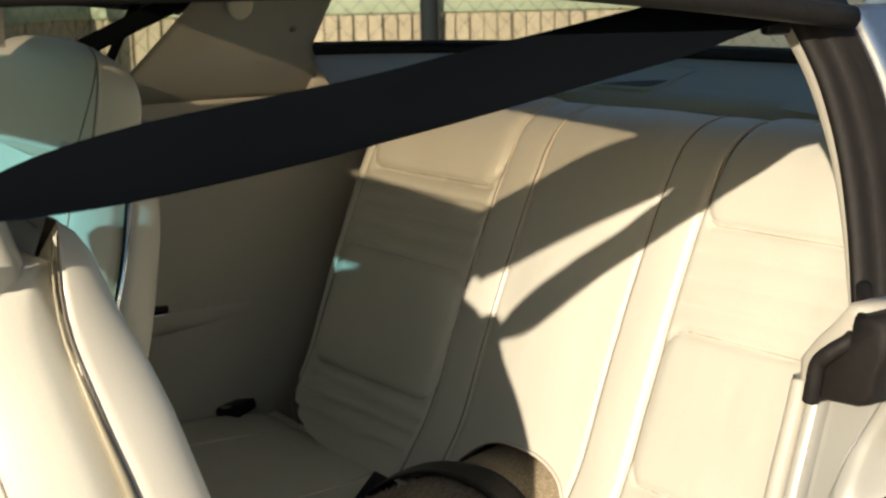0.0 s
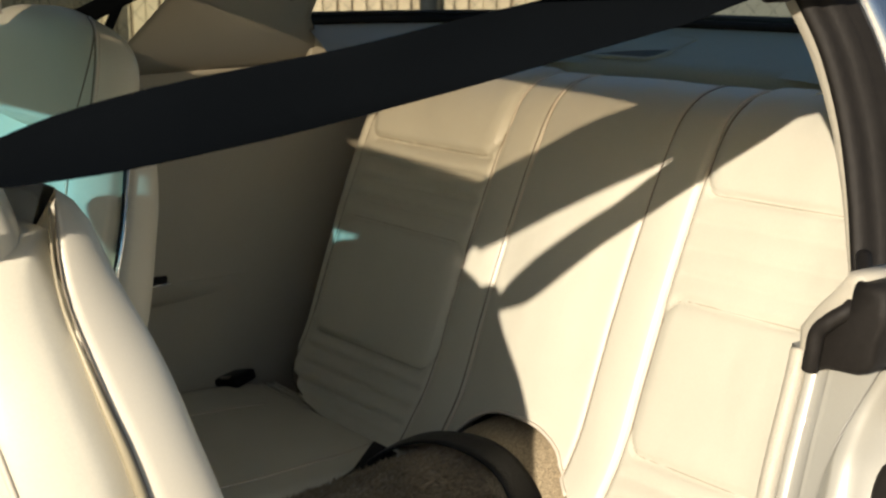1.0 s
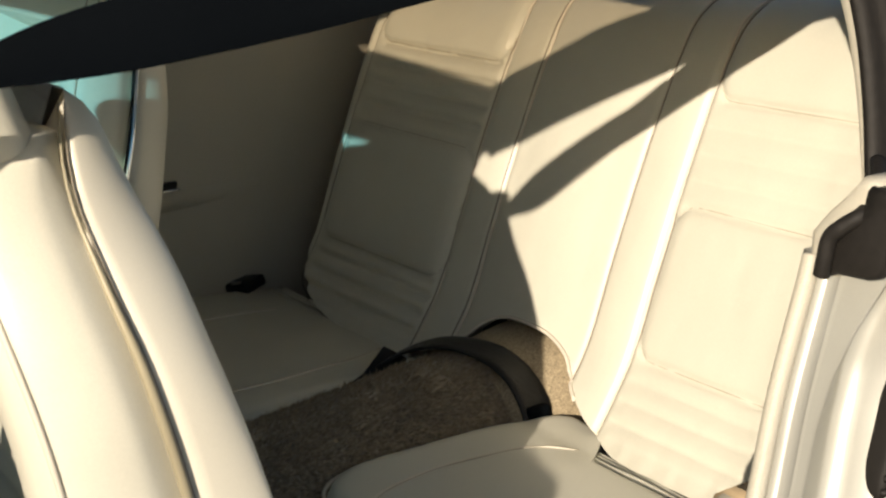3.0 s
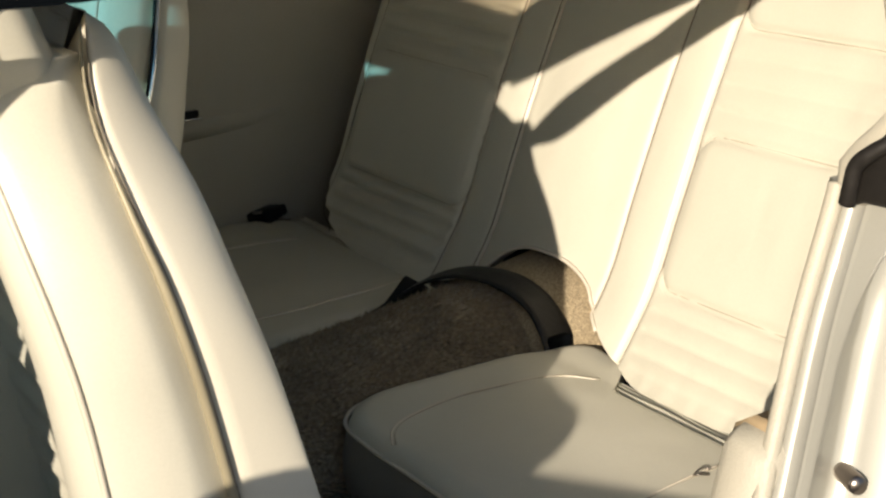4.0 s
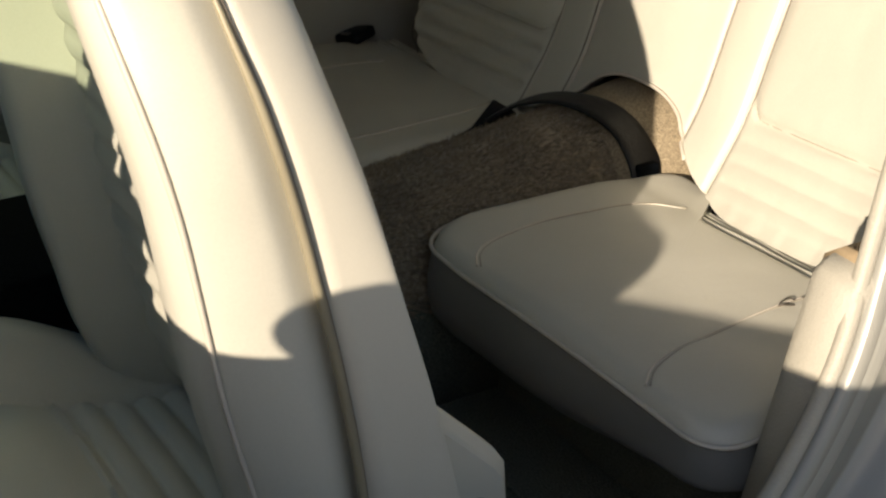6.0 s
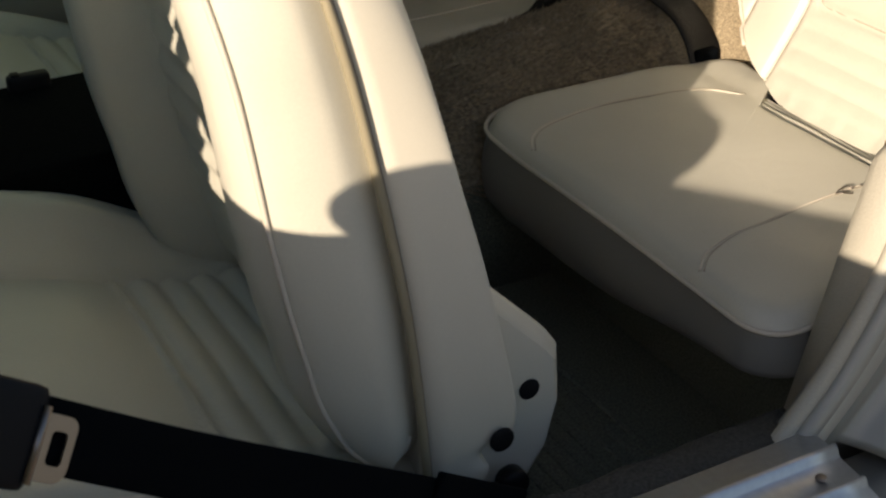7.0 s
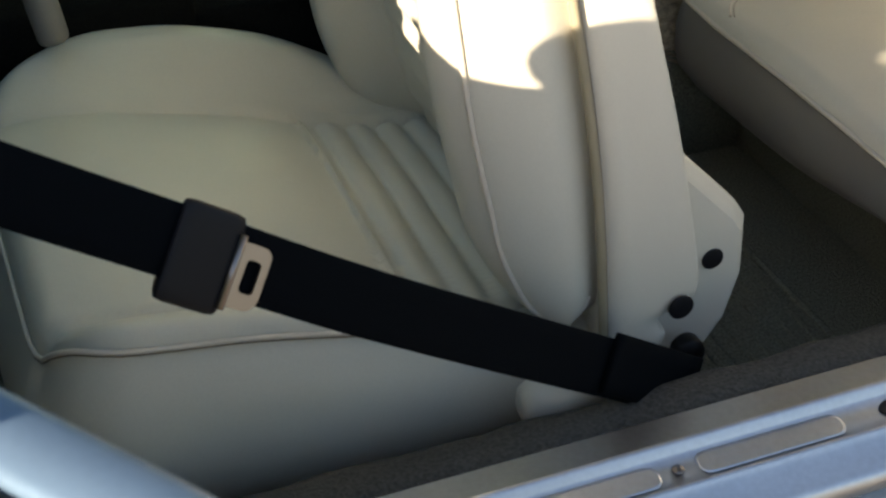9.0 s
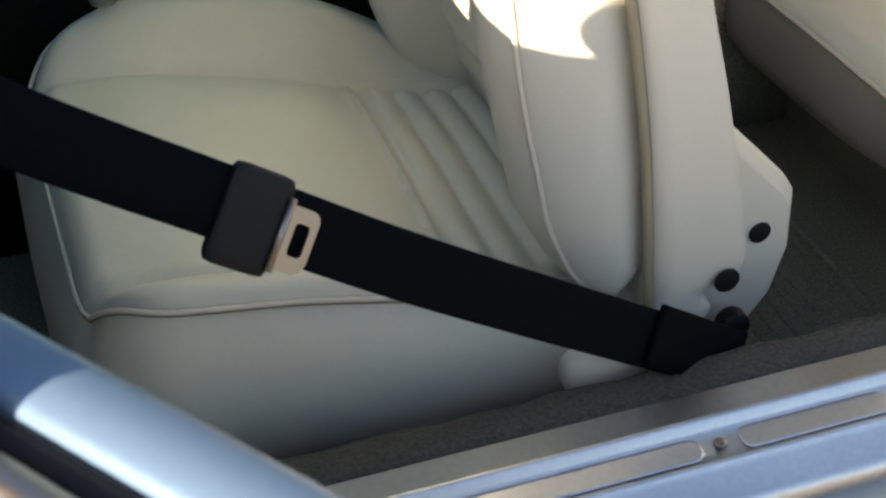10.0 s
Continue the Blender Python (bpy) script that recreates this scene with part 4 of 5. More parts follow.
def add_far_side():
    part("quarter_trim", box((1.02, 1.545, 0.2), (1.62, 1.60, 1.105), 0.012), TRIM, car, "cream far quarter trim panel")
    ash = part("ashtray", box((1.066, 1.538, 0.6775), (1.106, 1.55, 0.690), 0.003), BLACK, car, "small black ashtray with bright lip")
    part("ashtray_lip", box((1.062, 1.530, 0.6735), (1.108, 1.548, 0.6775), 0.0015), CHROME, ash)
    rings = []
    for x in np.linspace(1.03, 1.34, 16):
        k = 1 - (x - 1.03) / 0.31
        rings.append([(x, 1.547, 0.674), (x, 1.547 - 0.005 * k - 0.001, 0.671), (x, 1.547 - 0.004 * k - 0.001, 0.655), (x, 1.547, 0.615)])
    part("armrest", loft(rings), TRIM, car)
    part("door_trim", box((-0.6, 1.545, 0.2), (1.012, 1.60, 0.98), 0.015), TRIM, car, "cream inner trim of the closed far door")
    part("door_skin", box((-0.6, 1.66, 0.2), (1.9, 1.72, 0.95), 0.02), PAINT, car)
    pane = [[(x, 1.575 - 0.15 * t, 0.975 + 0.30 * t) for x in np.linspace(-0.15 + 0.36 * t, 1.0 + 0.14 * t, 8)] for t in (0, 0.5, 1)]
    part("side_window", loft(pane, closed=False), SIDE_GLASS, car, "tinted far side window")
    # far pillar trim, a leaning panel between side window and rear window
    edge = spline([(1.425, 1.535, 1.060), (1.412, 1.500, 1.095), (1.395, 1.468, 1.124), (1.374, 1.445, 1.150), (1.373, 1.425, 1.175), (1.382, 1.39, 1.23), (1.398, 1.362, 1.278)], 25)
    rows = []
    for k, q in enumerate(edge):
        t = k / 24
        a = Vector((0.985 + 0.165 * t, 1.535 - 0.148 * t ** 0.8, 1.058 + 0.22 * t))
        rows.append([a.lerp(q, u / 16) + Vector((0, 0.010 * math.sin(math.pi * u / 16), 0)) for u in range(17)])
    bm = loft(rows, closed=False)
    bmesh.ops.solidify(bm, geom=list(bm.faces), thickness=-0.012)
    pil = part("pillar_trim", bm, TRIM, car, "cream far pillar trim")
    part("trim_screw", disc((1.325, 1.428, 1.187), (0, -1, -0.4), 0.006, 0.004, 12), STEEL, pil)
    part("coat_hook", disc((1.205, 1.405, 1.232), (0, -1, -0.3), 0.024, 0.014, 18), SHELL, pil, "cream coat hook")
    part("quarter_upper", box((1.405, 1.505, 1.04), (1.85, 1.56, 1.142), 0.006), TRIM, car)


REAR_BASE = [(1.39, 0.15, 1.14), (1.52, 0.21, 1.139), (1.70, 0.30, 1.135), (1.82, 0.52, 1.131), (1.855, 0.82, 1.13), (1.82, 1.12, 1.131), (1.70, 1.34, 1.135), (1.52, 1.43, 1.139), (1.39, 1.49, 1.14)]


def add_rear_window():
    base = spline(REAR_BASE, 60)
    top = spline([(1.36 + 0.62 * (x - 1.385), CENTRE + (y - CENTRE) * 0.86, 1.275) for x, y, z in REAR_BASE], 60)
    part("rear_window", loft([base, top], closed=False), GLASS, car, "curved rear window")
    bpy.data.objects["rear_window"].visible_shadow = False
    part("window_seal", tube(base, 0.0085, 8), RUBBER, car, "black rubber seal round the rear window")
    part("window_seal", tube([p + Vector((0.006, 0, 0.012)) for p in base], 0.006, 8), RUBBER, car)
    # ledge between glass and shelf: grey behind the shelf, cream at the far side
    for a, b, mat in ((9, 44, SHELF), (43, 60, TRIM)):
        c = Vector((1.2, CENTRE, 1.08))
        rows = [[p + (c - p) * t + Vector((0, 0, -0.035 * t - dz)) for p in base[a:b]] for t, dz in ((0, 0.004), (0.04, 0.012), (0.16, 0.022), (0.24, 0.04))]
        part("window_ledge", loft(rows, closed=False), mat, car)
    # shelf under it
    bm = loft([[Vector((1.655, y, 1.03)), Vector((1.665, y, 1.066)), Vector((1.70, y, 1.082)), Vector((1.84, y, 1.100)), Vector((1.86, y, 1.122)), Vector((1.86, y, 1.05)), Vector((1.655, y, 1.0))] for y in np.linspace(0.10, 1.54, 20)])
    sh = part("parcel_shelf", bm, SHELF, car, "grey-green vinyl parcel shelf")
    out = rounded_rect(1.690, 1.815, 0.890, 1.175, 0.022, 60)
    lift = lambda x, h: 1.0825 + (x - 1.70) * (0.1286 if h < -0.0015 else 0.24) + h
    mid = (1.7525, 1.0325)
    near_in = lambda p, k: (mid[0] + (p[0] - mid[0]) * k, mid[1] + (p[1] - mid[1]) * (1 - (1 - k) * 0.4))
    rim = [[(x, y, lift(x, h)) for x, y in (near_in(p, k) for p in out)] for k, h in ((1.0, -0.002), (0.985, 0.0035), (0.93, 0.0040), (0.91, 0.0002))]
    sp = part("speaker_grille", loft(rim, caps=False), SHELF, sh, "grey speaker grille")
    part("grille_cloth", loft([[(x, y, lift(x, h)) for x, y in (near_in(p, 0.915) for p in out)] for h in (-0.001, 0.0006)]), GRILLE, sp, "dark grille cloth", smooth=False)
    part("rear_deck", box((1.87, 0.0, 0.9), (2.5, 1.64, 1.10), 0.03), PAINT, car)
    part("seat_bulkhead", box((1.66, 0.09, 0.2), (1.70, 1.55, 1.02), 0.005), BLACK, car)


def add_roof():
    """Side rails, header, middle bar and rear roof round two roof glasses."""
    rail = [(0.080, 1.264), (0.070, 1.270), (0.080, 1.282), (0.13, 1.294), (0.235, 1.302), (0.262, 1.294), (0.258, 1.280), (0.16, 1.272), (0.105, 1.266)]
    xs = np.linspace(0.16, 1.172, 24)
    for m in (False, True):
        rings = []
        for x in xs:
            d = 0.033 * max(0, (x - 0.72) / 0.4) ** 1.3
            rings.append([Vector((x, 2 * CENTRE - y if m else y, z - d)) for y, z in rail])
        r = part("roof_rail", loft(rings), RUBBER, car, "dark rubber lined roof rail")
        seal = [(x, 1.568 if m else 0.072, 1.268 - 0.037 * max(0, (x - 0.72) / 0.4) ** 1.2) for x in xs]
        part("rail_seal", tube(seal, 0.012, 12), RUBBER, r, "black rubber door seal")
        part("rail_seal", tube([(x, y + (-0.028 if m else 0.028), z + 0.006) for x, y, z in seal], 0.014, 12), RUBBER, r)
    def crown(y):
        return 1.292 + 0.026 * (1 - ((y - CENTRE) / 0.57) ** 2)
    def sheet(x0, x1, ya, yb, name, mat, thick=0.022, n=20, bow=0.0, label=""):
        rings = []
        for k in range(n + 1):
            y = ya + (yb - ya) * k / n
            b = bow * (1 - ((y - CENTRE) / 0.57) ** 2)
            z = crown(y)
            rings.append([(x0 + b, y, z), ((x0 + x1) / 2, y, z + 0.004), (x1, y, z), (x1, y, z - thick), (x0 + b, y, z - thick)])
        return part(name, loft(rings), mat, car, label, smooth=False)
    sheet(0.195, 0.385, 0.18, 1.46, "roof_header", HEADLINER, thick=0.058)
    # out of view; sized to trim the teal sunlight on the far rear panel
    part("unseen_sun_visor", box((0.11, 0.12, 1.240), (0.27, 0.56, 1.254), 0.006), TRIM, car, "unseen cream sun visor, placed to block sun")
    sheet(0.90, 1.42, 0.11, 1.44, "rear_roof", PAINT)
    # unseen bar, widened on the far side to keep sun off the passenger headrest
    sheet(0.38, 0.905, 0.775, 1.03, "roof_bar", PAINT)
    for ya, yb in ((0.255, 0.78), (1.025, 1.385)):
        sheet(0.38, 0.905, ya, yb, "roof_glass", ROOF_GLASS, 0.006, label="bronze tinted roof glass")
    sheet(1.40, 1.62, 0.18, 1.34, "rear_roof", PAINT)
    # windscreen with a teal shade band along its top, pillars and cowl
    lo = spline([(-0.30, 0.03, 0.985), (-0.44, 0.40, 0.995), (-0.48, 0.82, 1.0), (-0.44, 1.24, 0.995), (-0.30, 1.61, 0.985)], 30)
    hi = spline([(0.225, 0.20, 1.276), (0.215, 0.50, 1.297), (0.21, 0.82, 1.304), (0.215, 1.14, 1.297), (0.225, 1.44, 1.276)], 30)
    part("windscreen", loft([[a.lerp(b, k / 12) for a, b in zip(lo, hi)] for k in range(13)], closed=False), SCREEN, car, "green tinted windscreen with teal shade band")
    # unseen plate laid on the glass to block sun that reaches the far bolster
    rows = [[a.lerp(b, k / 30) + Vector((-0.004, 0, 0.003)) for a, b in zip(lo[:5], hi[:5])] for k in range(6)]
    part("screen_corner_sun_block", loft(rows, closed=False), BLACK, car, "unseen black plate added to stop sun in the screen's lower corner")
    for m in (False, True):
        p = [(-0.33, 0.0, 0.95), (-0.08, 0.075, 1.10), (0.10, 0.125, 1.20), (0.22, 0.16, 1.27)]
        part("front_pillar", tube(mirrored(p) if m else p, 0.030, 10, n=20), PAINT, car)
    part("dashboard", box((-0.62, 0.06, 0.55), (-0.27, 1.58, 0.99), 0.05, 4), BLACK, car, "dark padded dashboard")
    # out of view, added on the dashboard to cut sun on the seat bolsters
    part("dash_sun_block", box((-0.58, 0.06, 0.9), (-0.285, 0.62, 1.052), 0.03, 4), BLACK, car, "unseen dark block on the dashboard, added to stop sun")
    part("firewall", box((-1.0, 0.0, 0.16), (-0.58, 1.64, 0.96), 0.02), BLACK, car)
    for ya, yb in ((-0.09, 0.06), (1.58, 1.73)):
        part("front_fender", box((-1.3, ya, 0.28), (-0.215, yb, 0.805), 0.02, 3), PAINT, car)
    # unseen posts, outlined so that only thin slits of sun reach the backrest
    for m in (False, True):
        side = [(0.012, 0.78), (0.012, 0.835), (-0.012, 0.875), (-0.012, 0.945), (-0.004, 0.955), (0.13, 0.96), (0.13, 0.78)]
        part("unseen_hinge_post", loft([[(x, 2 * CENTRE - y if m else y, z) for y, z in side] for x in (-0.32, -0.219, -0.215)]), PAINT, car, smooth=False)
    part("hood", box((-2.4, -0.08, 0.3), (-0.36, 1.72, 0.97), 0.08, 4), BODY_PAINT, car)


def add_open_door():
    """The near door, swung open on its front hinge."""
    d = Vector((0.578, -0.816, 0))
    n = Vector((-0.816, -0.578, 0))             # towards the outside of the door
    o = Vector((-0.205, -0.03, -0.009))
    door = part("open_door", bmesh.new(), PAINT, car, "open silver door with bright window ledge")
    def run(section, s0, s1, name, mat, label="", k=24):
        rings = []
        for i in range(k + 1):
            s = s0 + (s1 - s0) * i / k
            rings.append([o + d * s + n * a + Vector((0, 0, z)) for a, z in section])
        return part(name, loft(rings), mat, door, label)
    run([(0.010, 0.22), (0.0, 0.40), (0.002, 0.80), (0.012, 0.838), (0.060, 0.838), (0.060, 0.22)], 0.0, 1.24, "inner_panel", TRIM)
    run([(-0.005, 0.832), (-0.0065, 0.844), (-0.005, 0.8485), (0.000, 0.8503), (0.012, 0.8506), (0.026, 0.8490), (0.031, 0.845), (0.032, 0.832)], 0.0, 1.24, "ledge_moulding", LEDGE, "bright satin window ledge")
    run([(0.031, 0.836), (0.034, 0.8415), (0.046, 0.8405), (0.048, 0.836)], 0.0, 1.24, "window_seal", RUBBER)
    run([(0.048, 0.836), (0.050, 0.845), (0.060, 0.8455), (0.068, 0.838), (0.068, 0.83)], 0.0, 1.24, "belt_moulding", STEEL)
    run([(0.068, 0.834), (0.072, 0.838), (0.078, 0.834)], 0.0, 1.24, "outer_seal", RUBBER)
    run([(0.060, 0.832), (0.086, 0.830), (0.105, 0.80), (0.120, 0.62), (0.115, 0.40), (0.090, 0.22), (0.060, 0.22)], 0.0, 1.25, "outer_skin", PAINT)
    # mirror on the front corner
    m = Vector((-0.1254, -0.4045, 0.929))
    rings = []
    for k in range(13):
        t = k / 12 * math.pi
        r = math.sin(t) ** 0.6
        ring = []
        for j in range(28):
            a = 2 * math.pi * j / 28
            along_d = (0.100 if math.cos(a) < 0 else 0.046) * r * math.cos(a)
            up = 0.046 * r * math.sin(a) * (1 - 0.5 * smooth_step(-0.035, 0.015, along_d) * (math.sin(a) > 0))
            ring.append(m - n * (0.045 * math.cos(t)) + d * along_d + Vector((0, 0, up)))
        rings.append(ring)
    mi = part("door_mirror", loft(rings), PAINT, door, "silver door mirror")
    rings = []
    for t in (0.0, 0.5, 1.0):
        q = (o + d * 0.318 + n * 0.04 + Vector((0, 0, 0.84))).lerp(m + d * -0.020 - n * 0.02 + Vector((0, 0, -0.02)), t)
        rings.append([q + d * (0.044 * math.cos(a)) + n * (0.012 * math.sin(a)) for a in [2 * math.pi * j / 16 for j in range(16)]])
    part("mirror_stalk", loft(rings), PAINT, mi)
    # added corner panel, its top edge cut to cast the shade line on the seat
    rings = []
    for t, z in ((0.030, 0.935), (0.15, 0.907), (0.186, 0.893), (0.213, 0.879), (0.243, 0.876), (0.28, 0.877), (0.31, 0.874), (0.328, 0.862), (0.338, 0.848)):
        rings.append([o + d * t + n * a + Vector((0, 0, q)) for a, q in ((0.020, 0.838), (0.022, z), (0.05, z), (0.055, 0.838))])
    part("sail_shade_block", loft(rings), RUBBER, door)


def add_tunnel():
    def top(x):
        return curve_at([(-0.6, 0.44), (0.55, 0.46), (0.8, 0.478), (1.0, 0.498), (1.15, 0.515), (1.24, 0.528), (1.30, 0.548), (1.38, 0.562)], x)
    def ring(x):
        return [Vector((x, CENTRE - 0.005 + 0.145 * math.copysign(abs(math.cos(a)) ** 0.8, math.cos(a)), 0.19 + (top(x) - 0.19) * math.sin(a) ** 0.55)) for a in np.linspace(0, math.pi, 25)]
    part("tunnel_carpet", loft([[Vector((p.x, CENTRE - 0.012 + (p.y - CENTRE) * 1.16, p.z)) for p in ring(x)] for x in np.linspace(1.22, 1.36, 8)]), TAN_CARPET, car, "tan carpet behind the tunnel")
    # a brown shaggy cover lies over the tunnel
    s = thing("tunnel_cover", "brown shaggy pile cover over the centre tunnel", "carpet")
    rng = np.random.default_rng(4)
    part("tunnel_side", loft([ring(x) for x in np.linspace(0.60, 1.22, 12)]), CARPET, car, "dark carpet on the tunnel side")
    rings = [[p for p in ring(x)[3:-3]] for x in np.linspace(0.62, 1.235, 50)]
    bm = loft([[p + Vector((0, (p.y - CENTRE) * 0.06, 0.006 + 0.004 * noise.noise(p * 30))) for p in r] for r in rings])
    part("backing", bm, SHAG, s)
    verts, faces = [], []
    for k in range(26000):
        x = 0.70 + 0.535 * rng.random()
        a = math.pi * (0.10 + 0.58 * rng.random()) if rng.random() < 0.85 else math.pi * (0.12 + 0.76 * rng.random())
        a = math.pi - a
        p = np.array((x, CENTRE - 0.005 + 0.152 * math.copysign(abs(math.cos(a)) ** 0.8, math.cos(a)), 0.19 + (top(x) + 0.006 - 0.19) * math.sin(a) ** 0.55))
        nrm = np.array((0, math.cos(a) * 0.9, math.sin(a) + 0.2))
        nrm /= np.linalg.norm(nrm)
        clump = 1.1 * math.sin(p[0] * 520 + 5 * noise.noise(Vector(p) * 28)) + 1.4 * noise.noise(Vector(p) * 60)
        lean = np.array((0.8 + 0.45 * clump + rng.normal(0, 0.25), 0.8 * noise.noise(Vector(p) * 60 + Vector((5, 0, 0))) + rng.normal(0, 0.25) - 0.5, rng.normal(0, 0.2) - 0.35))
        h = 0.009 + 0.006 * rng.random()
        tip = p + (nrm + lean) / np.linalg.norm(nrm + lean) * h
        w = rng.normal(0, 1, 3)
        w = w / np.linalg.norm(w) * 0.0014
        i = len(verts)
        verts += [tuple(p - w), tuple(p + w), tuple(tip)]
        faces.append((i, i + 1, i + 2))
    me = bpy.data.meshes.new("shag")
    me.from_pydata(verts, [], faces)
    tagged(part("shag", me, SHAG, s, smooth=False), kind="stuff")


def add_console():
    c = thing("centre_console", "dark centre console with chrome window switches", "console")
    part("console_body", box((-0.5, 0.705, 0.19), (0.275, 0.955, 0.545), 0.02, 3), CONSOLE, c)
    part("console_tail", box((0.26, 0.715, 0.19), (0.62, 0.986, 0.515), 0.008, 3), CONSOLE, c)
    sw = part("switch_plate", loft([[(x, y, 0.543) for x, y in ((0.140, 0.783), (0.20, 0.775), (0.20, 0.862), (0.140, 0.868))],
                                   [(x, y, 0.549) for x, y in ((0.140, 0.783), (0.20, 0.775), (0.20, 0.862), (0.140, 0.868))],
                                   [(x, y, 0.562) for x, y in ((0.150, 0.803), (0.191, 0.797), (0.191, 0.853), (0.150, 0.857))]]), ALUMINIUM, c, "chrome switch bezel", smooth=False)
    for dx in (0, 1):
        for dy in (0, 1):
            part("switch", box((0.153 + dx * 0.0195, 0.806 + dy * 0.025, 0.560), (0.1695 + dx * 0.0195, 0.827 + dy * 0.025, 0.5645), 0.001, 1), BLACK, sw)
    # belt buckle standing between console and passenger seat
    k = thing("belt_buckle", "black plastic seat belt buckle beside the passenger cushion", "belt buckle")
    part("housing", box((0.345, 0.955, 0.500), (0.400, 0.977, 0.534), 0.005, 2), BLACK, k)
    part("button", box((0.350, 0.959, 0.531), (0.362, 0.973, 0.537), 0.0015, 1), SMOKE, k, "dark release button")
    # hand brake grip
    h = thing("hand_brake_lever", "cream hand brake lever beside the seat", "lever")
    a, b = Vector((0.108, 0.655, 0.534)), Vector((0.088, 0.690, 0.68))
    rings = []
    ax = (b - a).normalized()
    s1 = ax.orthogonal().normalized()
    s2 = ax.cross(s1)
    for t, r in ((0, 0.004), (0.01, 0.011), (0.03, 0.0155), (0.07, 0.0175), (0.3, 0.018), (0.7, 0.017), (1, 0.016)):
        q = a.lerp(b, t)
        rings.append([q + r * (math.cos(k * math.pi / 10) * s1 + math.sin(k * math.pi / 10) * s2) for k in range(20)])
    # the grip's shade comes from its darkened colour
    part("grip", loft(rings), SHADED_VINYL, h)
    part("shaft", tube([b, Vector((0.03, 0.72, 0.70)), Vector((-0.06, 0.76, 0.62)), Vector((-0.10, 0.78, 0.53))], 0.009, 10, n=14), CHROME, h)


def add_belts():
    b = thing("seat_belt", "black seat belt with loose steel tongue before the driver seat", "seat belt", "seat belts")
    sh = [(0.28, 0.105, 1.110), (0.352, 0.103, 1.131), (0.455, 0.114, 1.145), (0.600, 0.129, 1.159), (0.681, 0.130, 1.170), (0.826, 0.129, 1.193), (0.936, 0.120, 1.2122), (0.993, 0.115, 1.2225), (1.06, 0.113, 1.238), (1.20, 0.13, 1.256)]
    wd = [(0, 0.8, -0.6), (0, 0.9, 0.40), (0, 0.5, 0.85), (0, 0.1, 1), (0, 0, 1), (0, 0.4, 0.9), (0, 0.45, 0.9), (0, 0.5, 0.8), (0, 0.6, 0.8), (0, 0.6, 0.8)]
    part("shoulder_webbing", ribbon(sh, wd, 0.056), WEBBING, b)
    lap = [(-0.16, 0.03, 0.90), (-0.06, 0.015, 0.812), (0.003, 0.005, 0.764), (0.126, 0.0, 0.682), (0.243, 0.004, 0.600), (0.36, 0.016, 0.520), (0.46, 0.035, 0.448), (0.53, 0.05, 0.397)]
    wl = [(0.5, 0.4, 0.75)] * 8
    part("lap_webbing", ribbon(lap, wl, 0.052), WEBBING, b)
    fall = [(0.28, 0.105, 1.110), (0.16, 0.06, 1.13), (0.0, 0.02, 1.08), (-0.12, 0.01, 1.0), (-0.18, 0.025, 0.94), (-0.16, 0.03, 0.90)]
    wf = [(0, 0.8, -0.6), (0.1, 0.8, -0.5), (0.3, 0.9, 0.3), (0.6, 0.7, 0.4), (0.6, 0.6, 0.5), (0.5, 0.4, 0.75)]
    part("loose_webbing", ribbon(fall, wf, 0.056), WEBBING, b)
    part("upper_anchor", box((1.088, 0.100, 1.210), (1.122, 0.114, 1.232), 0.005, 3), SMOKE, b, "dark grey belt anchor under the roof rail")
    # sleeve and tongue threaded on the lap belt
    d = (Vector(lap[4]) - Vector(lap[3])).normalized()
    w = Vector((0.5, 0.4, 0.75))
    w = (w - d * w.dot(d)).normalized()
    k = d.cross(w).normalized()
    if k.y > 0:
        k = -k
    c = Vector((0.134, 0.0, 0.670))
    rings = []
    for s, e in ((-0.024, 0.86), (-0.022, 0.97), (-0.016, 1), (0.016, 1), (0.022, 0.97), (0.024, 0.86)):
        rings.append([c + d * s + w * (0.0365 * e * math.copysign(abs(math.cos(a)) ** 0.35, math.cos(a))) + k * (0.006 * e * math.copysign(abs(math.sin(a)) ** 0.5, math.sin(a)) + 0.002) for a in [2 * math.pi * j / 28 for j in range(28)]])
    part("belt_sleeve", loft(rings), BLACK, b, "black plastic belt sleeve")
    # tongue: a flat plate with a slot
    q = c + d * 0.040 + k * 0.0065 - w * 0.002
    outer, inner = rounded_rect(-0.017, 0.010, -0.025, 0.022, [0.008, 0.002, 0.002, 0.011], 48), rounded_rect(-0.008, 0.004, -0.013, 0.011, 0.0035, 48)
    put = lambda pts, h: [q + d * p[0] + w * p[1] + k * h for p in pts]
    part("tongue", loft([put(outer, 0), put(outer, 0.0025), put(inner, 0.0025), put(inner, 0), put(outer, 0)], caps=False), STEEL, b, "bright steel tongue with a slot", smooth=False)
    part("tongue_flange", tube([q + d * -0.0165 + w * -0.028 + k * 0.0025, q + d * -0.0165 + w * 0.026 + k * 0.0025], 0.0030, 8), STEEL, b)
    # lower end: black boot and cream cover on the floor
    part("end_boot", ribbon([(0.475, 0.035, 0.445), (0.52, 0.047, 0.41), (0.575, 0.06, 0.368)], [(0.5, 0.4, 0.75)] * 3, 0.055, 0.007, 14), WEBBING, b, "black end boot")
    rings = []
    for x, r in ((0.412, 0.010), (0.416, 0.019), (0.428, 0.0255), (0.45, 0.027), (0.475, 0.024), (0.495, 0.016)):
        rings.append([(x, 0.085 + r * 0.8 * math.cos(a), 0.377 + r * math.sin(a)) for a in [2 * math.pi * j / 18 for j in range(18)]])
    part("anchor_cover", loft(rings), SHELL, b, "cream anchor cover")

    f = thing("seat_belt", "black seat belt of the passenger seat", "seat belt", "seat belts")
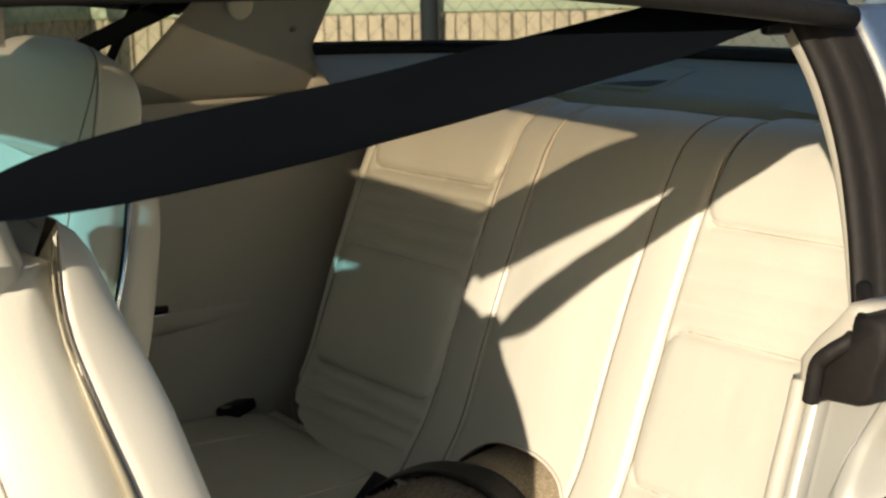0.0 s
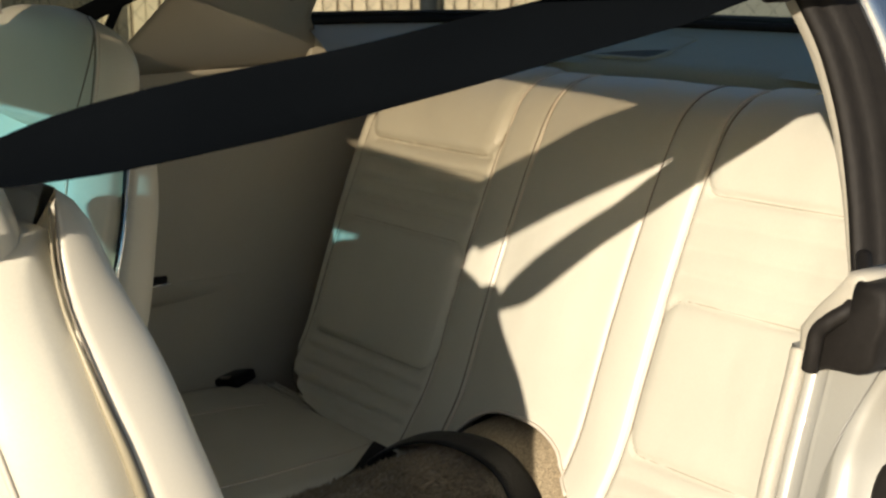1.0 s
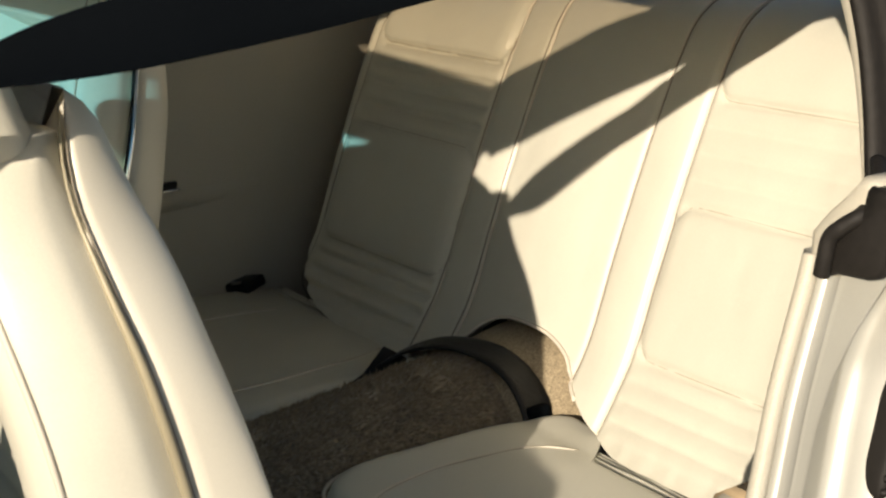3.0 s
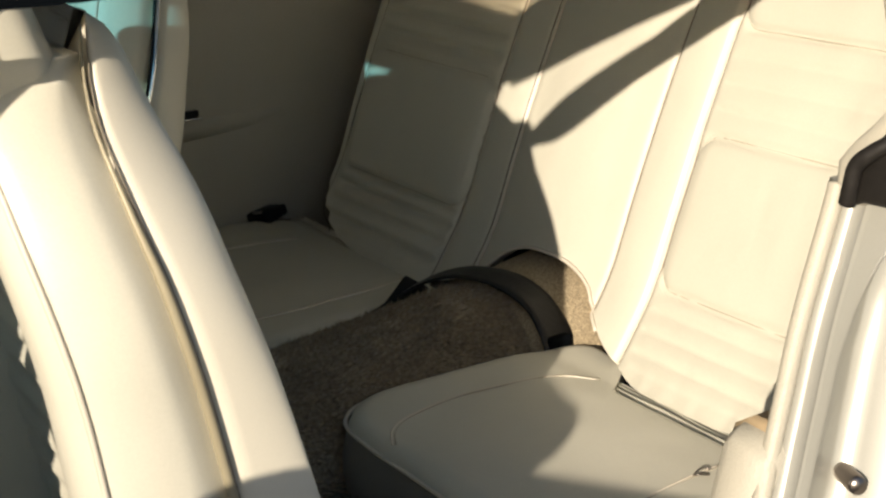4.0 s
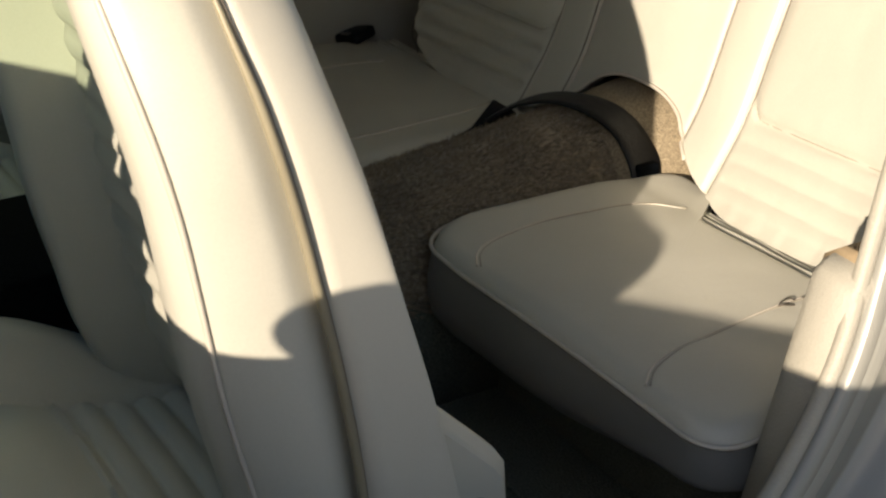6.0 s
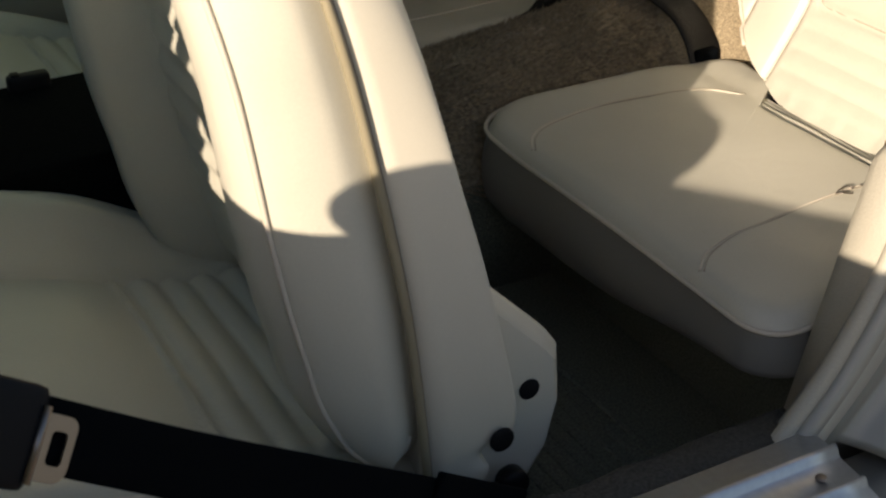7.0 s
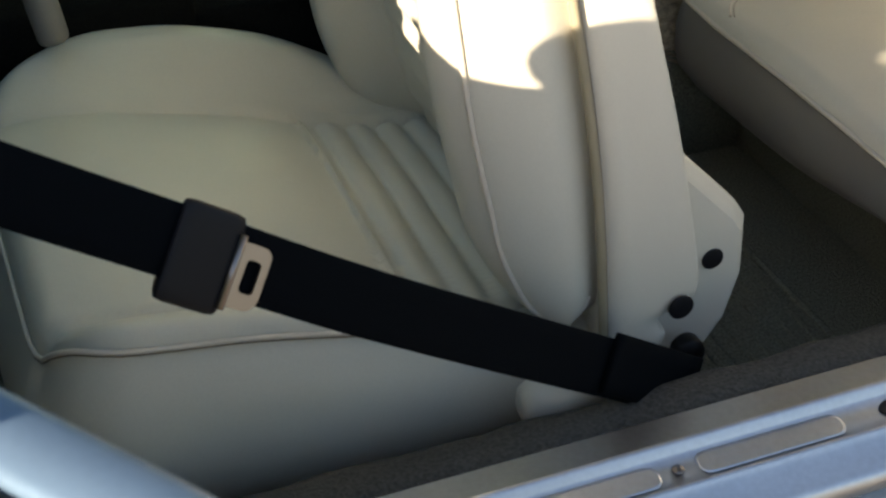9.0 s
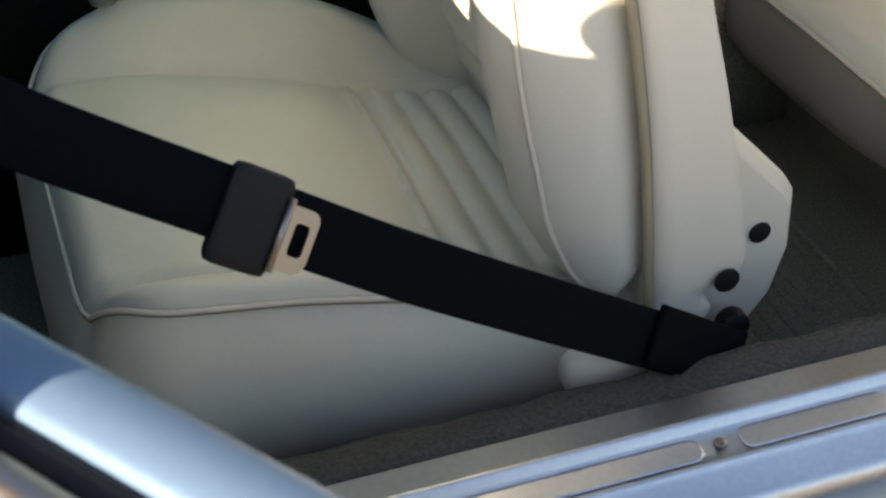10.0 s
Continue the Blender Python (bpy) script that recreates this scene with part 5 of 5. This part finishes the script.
    part("shoulder_webbing", ribbon([(0.869, 1.385, 1.154), (0.925, 1.405, 1.171), (1.013, 1.412, 1.206), (1.106, 1.418, 1.242), (1.215, 1.420, 1.286)], [(-0.35, 0, 1)] * 5, 0.031), WEBBING, f)
    part("hanging_webbing", ribbon([(1.045, 1.415, 1.28), (1.031, 1.43, 1.244), (0.997, 1.47, 1.152), (0.97, 1.49, 1.08), (0.95, 1.51, 0.9)], [(1, 0.2, -0.2)] * 5, 0.019), WEBBING, f)

    r = thing("rear_lap_belt", "black rear lap belt lying over the tunnel", "seat belt", "seat belts")
    arc = [(1.10, 0.968, 0.458), (1.15, 0.952, 0.488), (1.195, 0.912, 0.522), (1.222, 0.855, 0.542), (1.244, 0.785, 0.543), (1.252, 0.722, 0.526), (1.252, 0.678, 0.490), (1.250, 0.664, 0.45)]
    part("webbing", ribbon(arc, [(1, 0.6, 0)] * 2 + [(1, 0.5, 0)] * 2 + [(1, 0.25, 0.1)] * 2 + [(1, 0.1, 0.1)] * 2, 0.055, 0.004), COATED, r)
    bk = box((-0.035, -0.022, -0.007), (0.035, 0.022, 0.007), 0.004)
    o = part("buckle", bk, BLACK, r, "black belt buckle")
    o.matrix_basis = Matrix.LocRotScale((1.158, 0.930, 0.494), Euler((radians(25), radians(-20), radians(28))), None)
    o2 = part("end_fold", box((-0.02, -0.012, -0.012), (0.02, 0.012, 0.012), 0.005), WEBBING, r)
    o2.location = (1.252, 0.676, 0.478)

    k2 = thing("belt_buckle", "black belt buckle on the shaded rear cushion", "buckle", "rear buckles")
    part("housing", box((-0.028, -0.030, -0.011), (0.028, 0.030, 0.011), 0.006), BLACK, k2)
    part("button", box((-0.026, -0.012, 0.009), (-0.018, 0.012, 0.0135), 0.002), STEEL, k2)
    k2.matrix_basis = Matrix.LocRotScale((1.224, 1.523, 0.474), Euler((radians(-12), radians(-8), radians(20))), None)
    k3 = thing("belt_buckle", "black belt buckle beside the quarter trim", "buckle", "rear buckles")
    part("housing", box((-0.016, -0.012, -0.03), (0.016, 0.012, 0.03), 0.007), BLACK, k3)
    k3.matrix_basis = Matrix.LocRotScale((1.12, 0.075, 0.655), Euler((0, radians(30), 0)), None)


add_ground()
add_verge()
add_fence((1.79, 5.73), (4.54, 7.92), (0.5,), "tan slat fence with green rail beside the parking place")
add_fence((2.35, 7.15), (6.02, 4.905), (2.68,), "tan slat fence with green rail behind wire mesh")
add_floor()
add_wheels()
add_sill()
add_near_jamb()
add_far_side()
add_rear_window()
add_roof()
add_open_door()
add_tunnel()
add_console()
add_front_seat(0.125, 0.0, 0.0, 0.60, "cream leather driver seat with backrest folded forward", True)
add_front_seat(1.51, 0.105, 30.0, 0.53, "cream leather passenger seat with upright backrest", False)
add_rear_backrest()
add_rear_cushion(0.090, 0.705, "cream leather rear cushion beside the open door")
add_rear_cushion(0.935, 1.535, "cream leather rear cushion in shade")
add_belts()
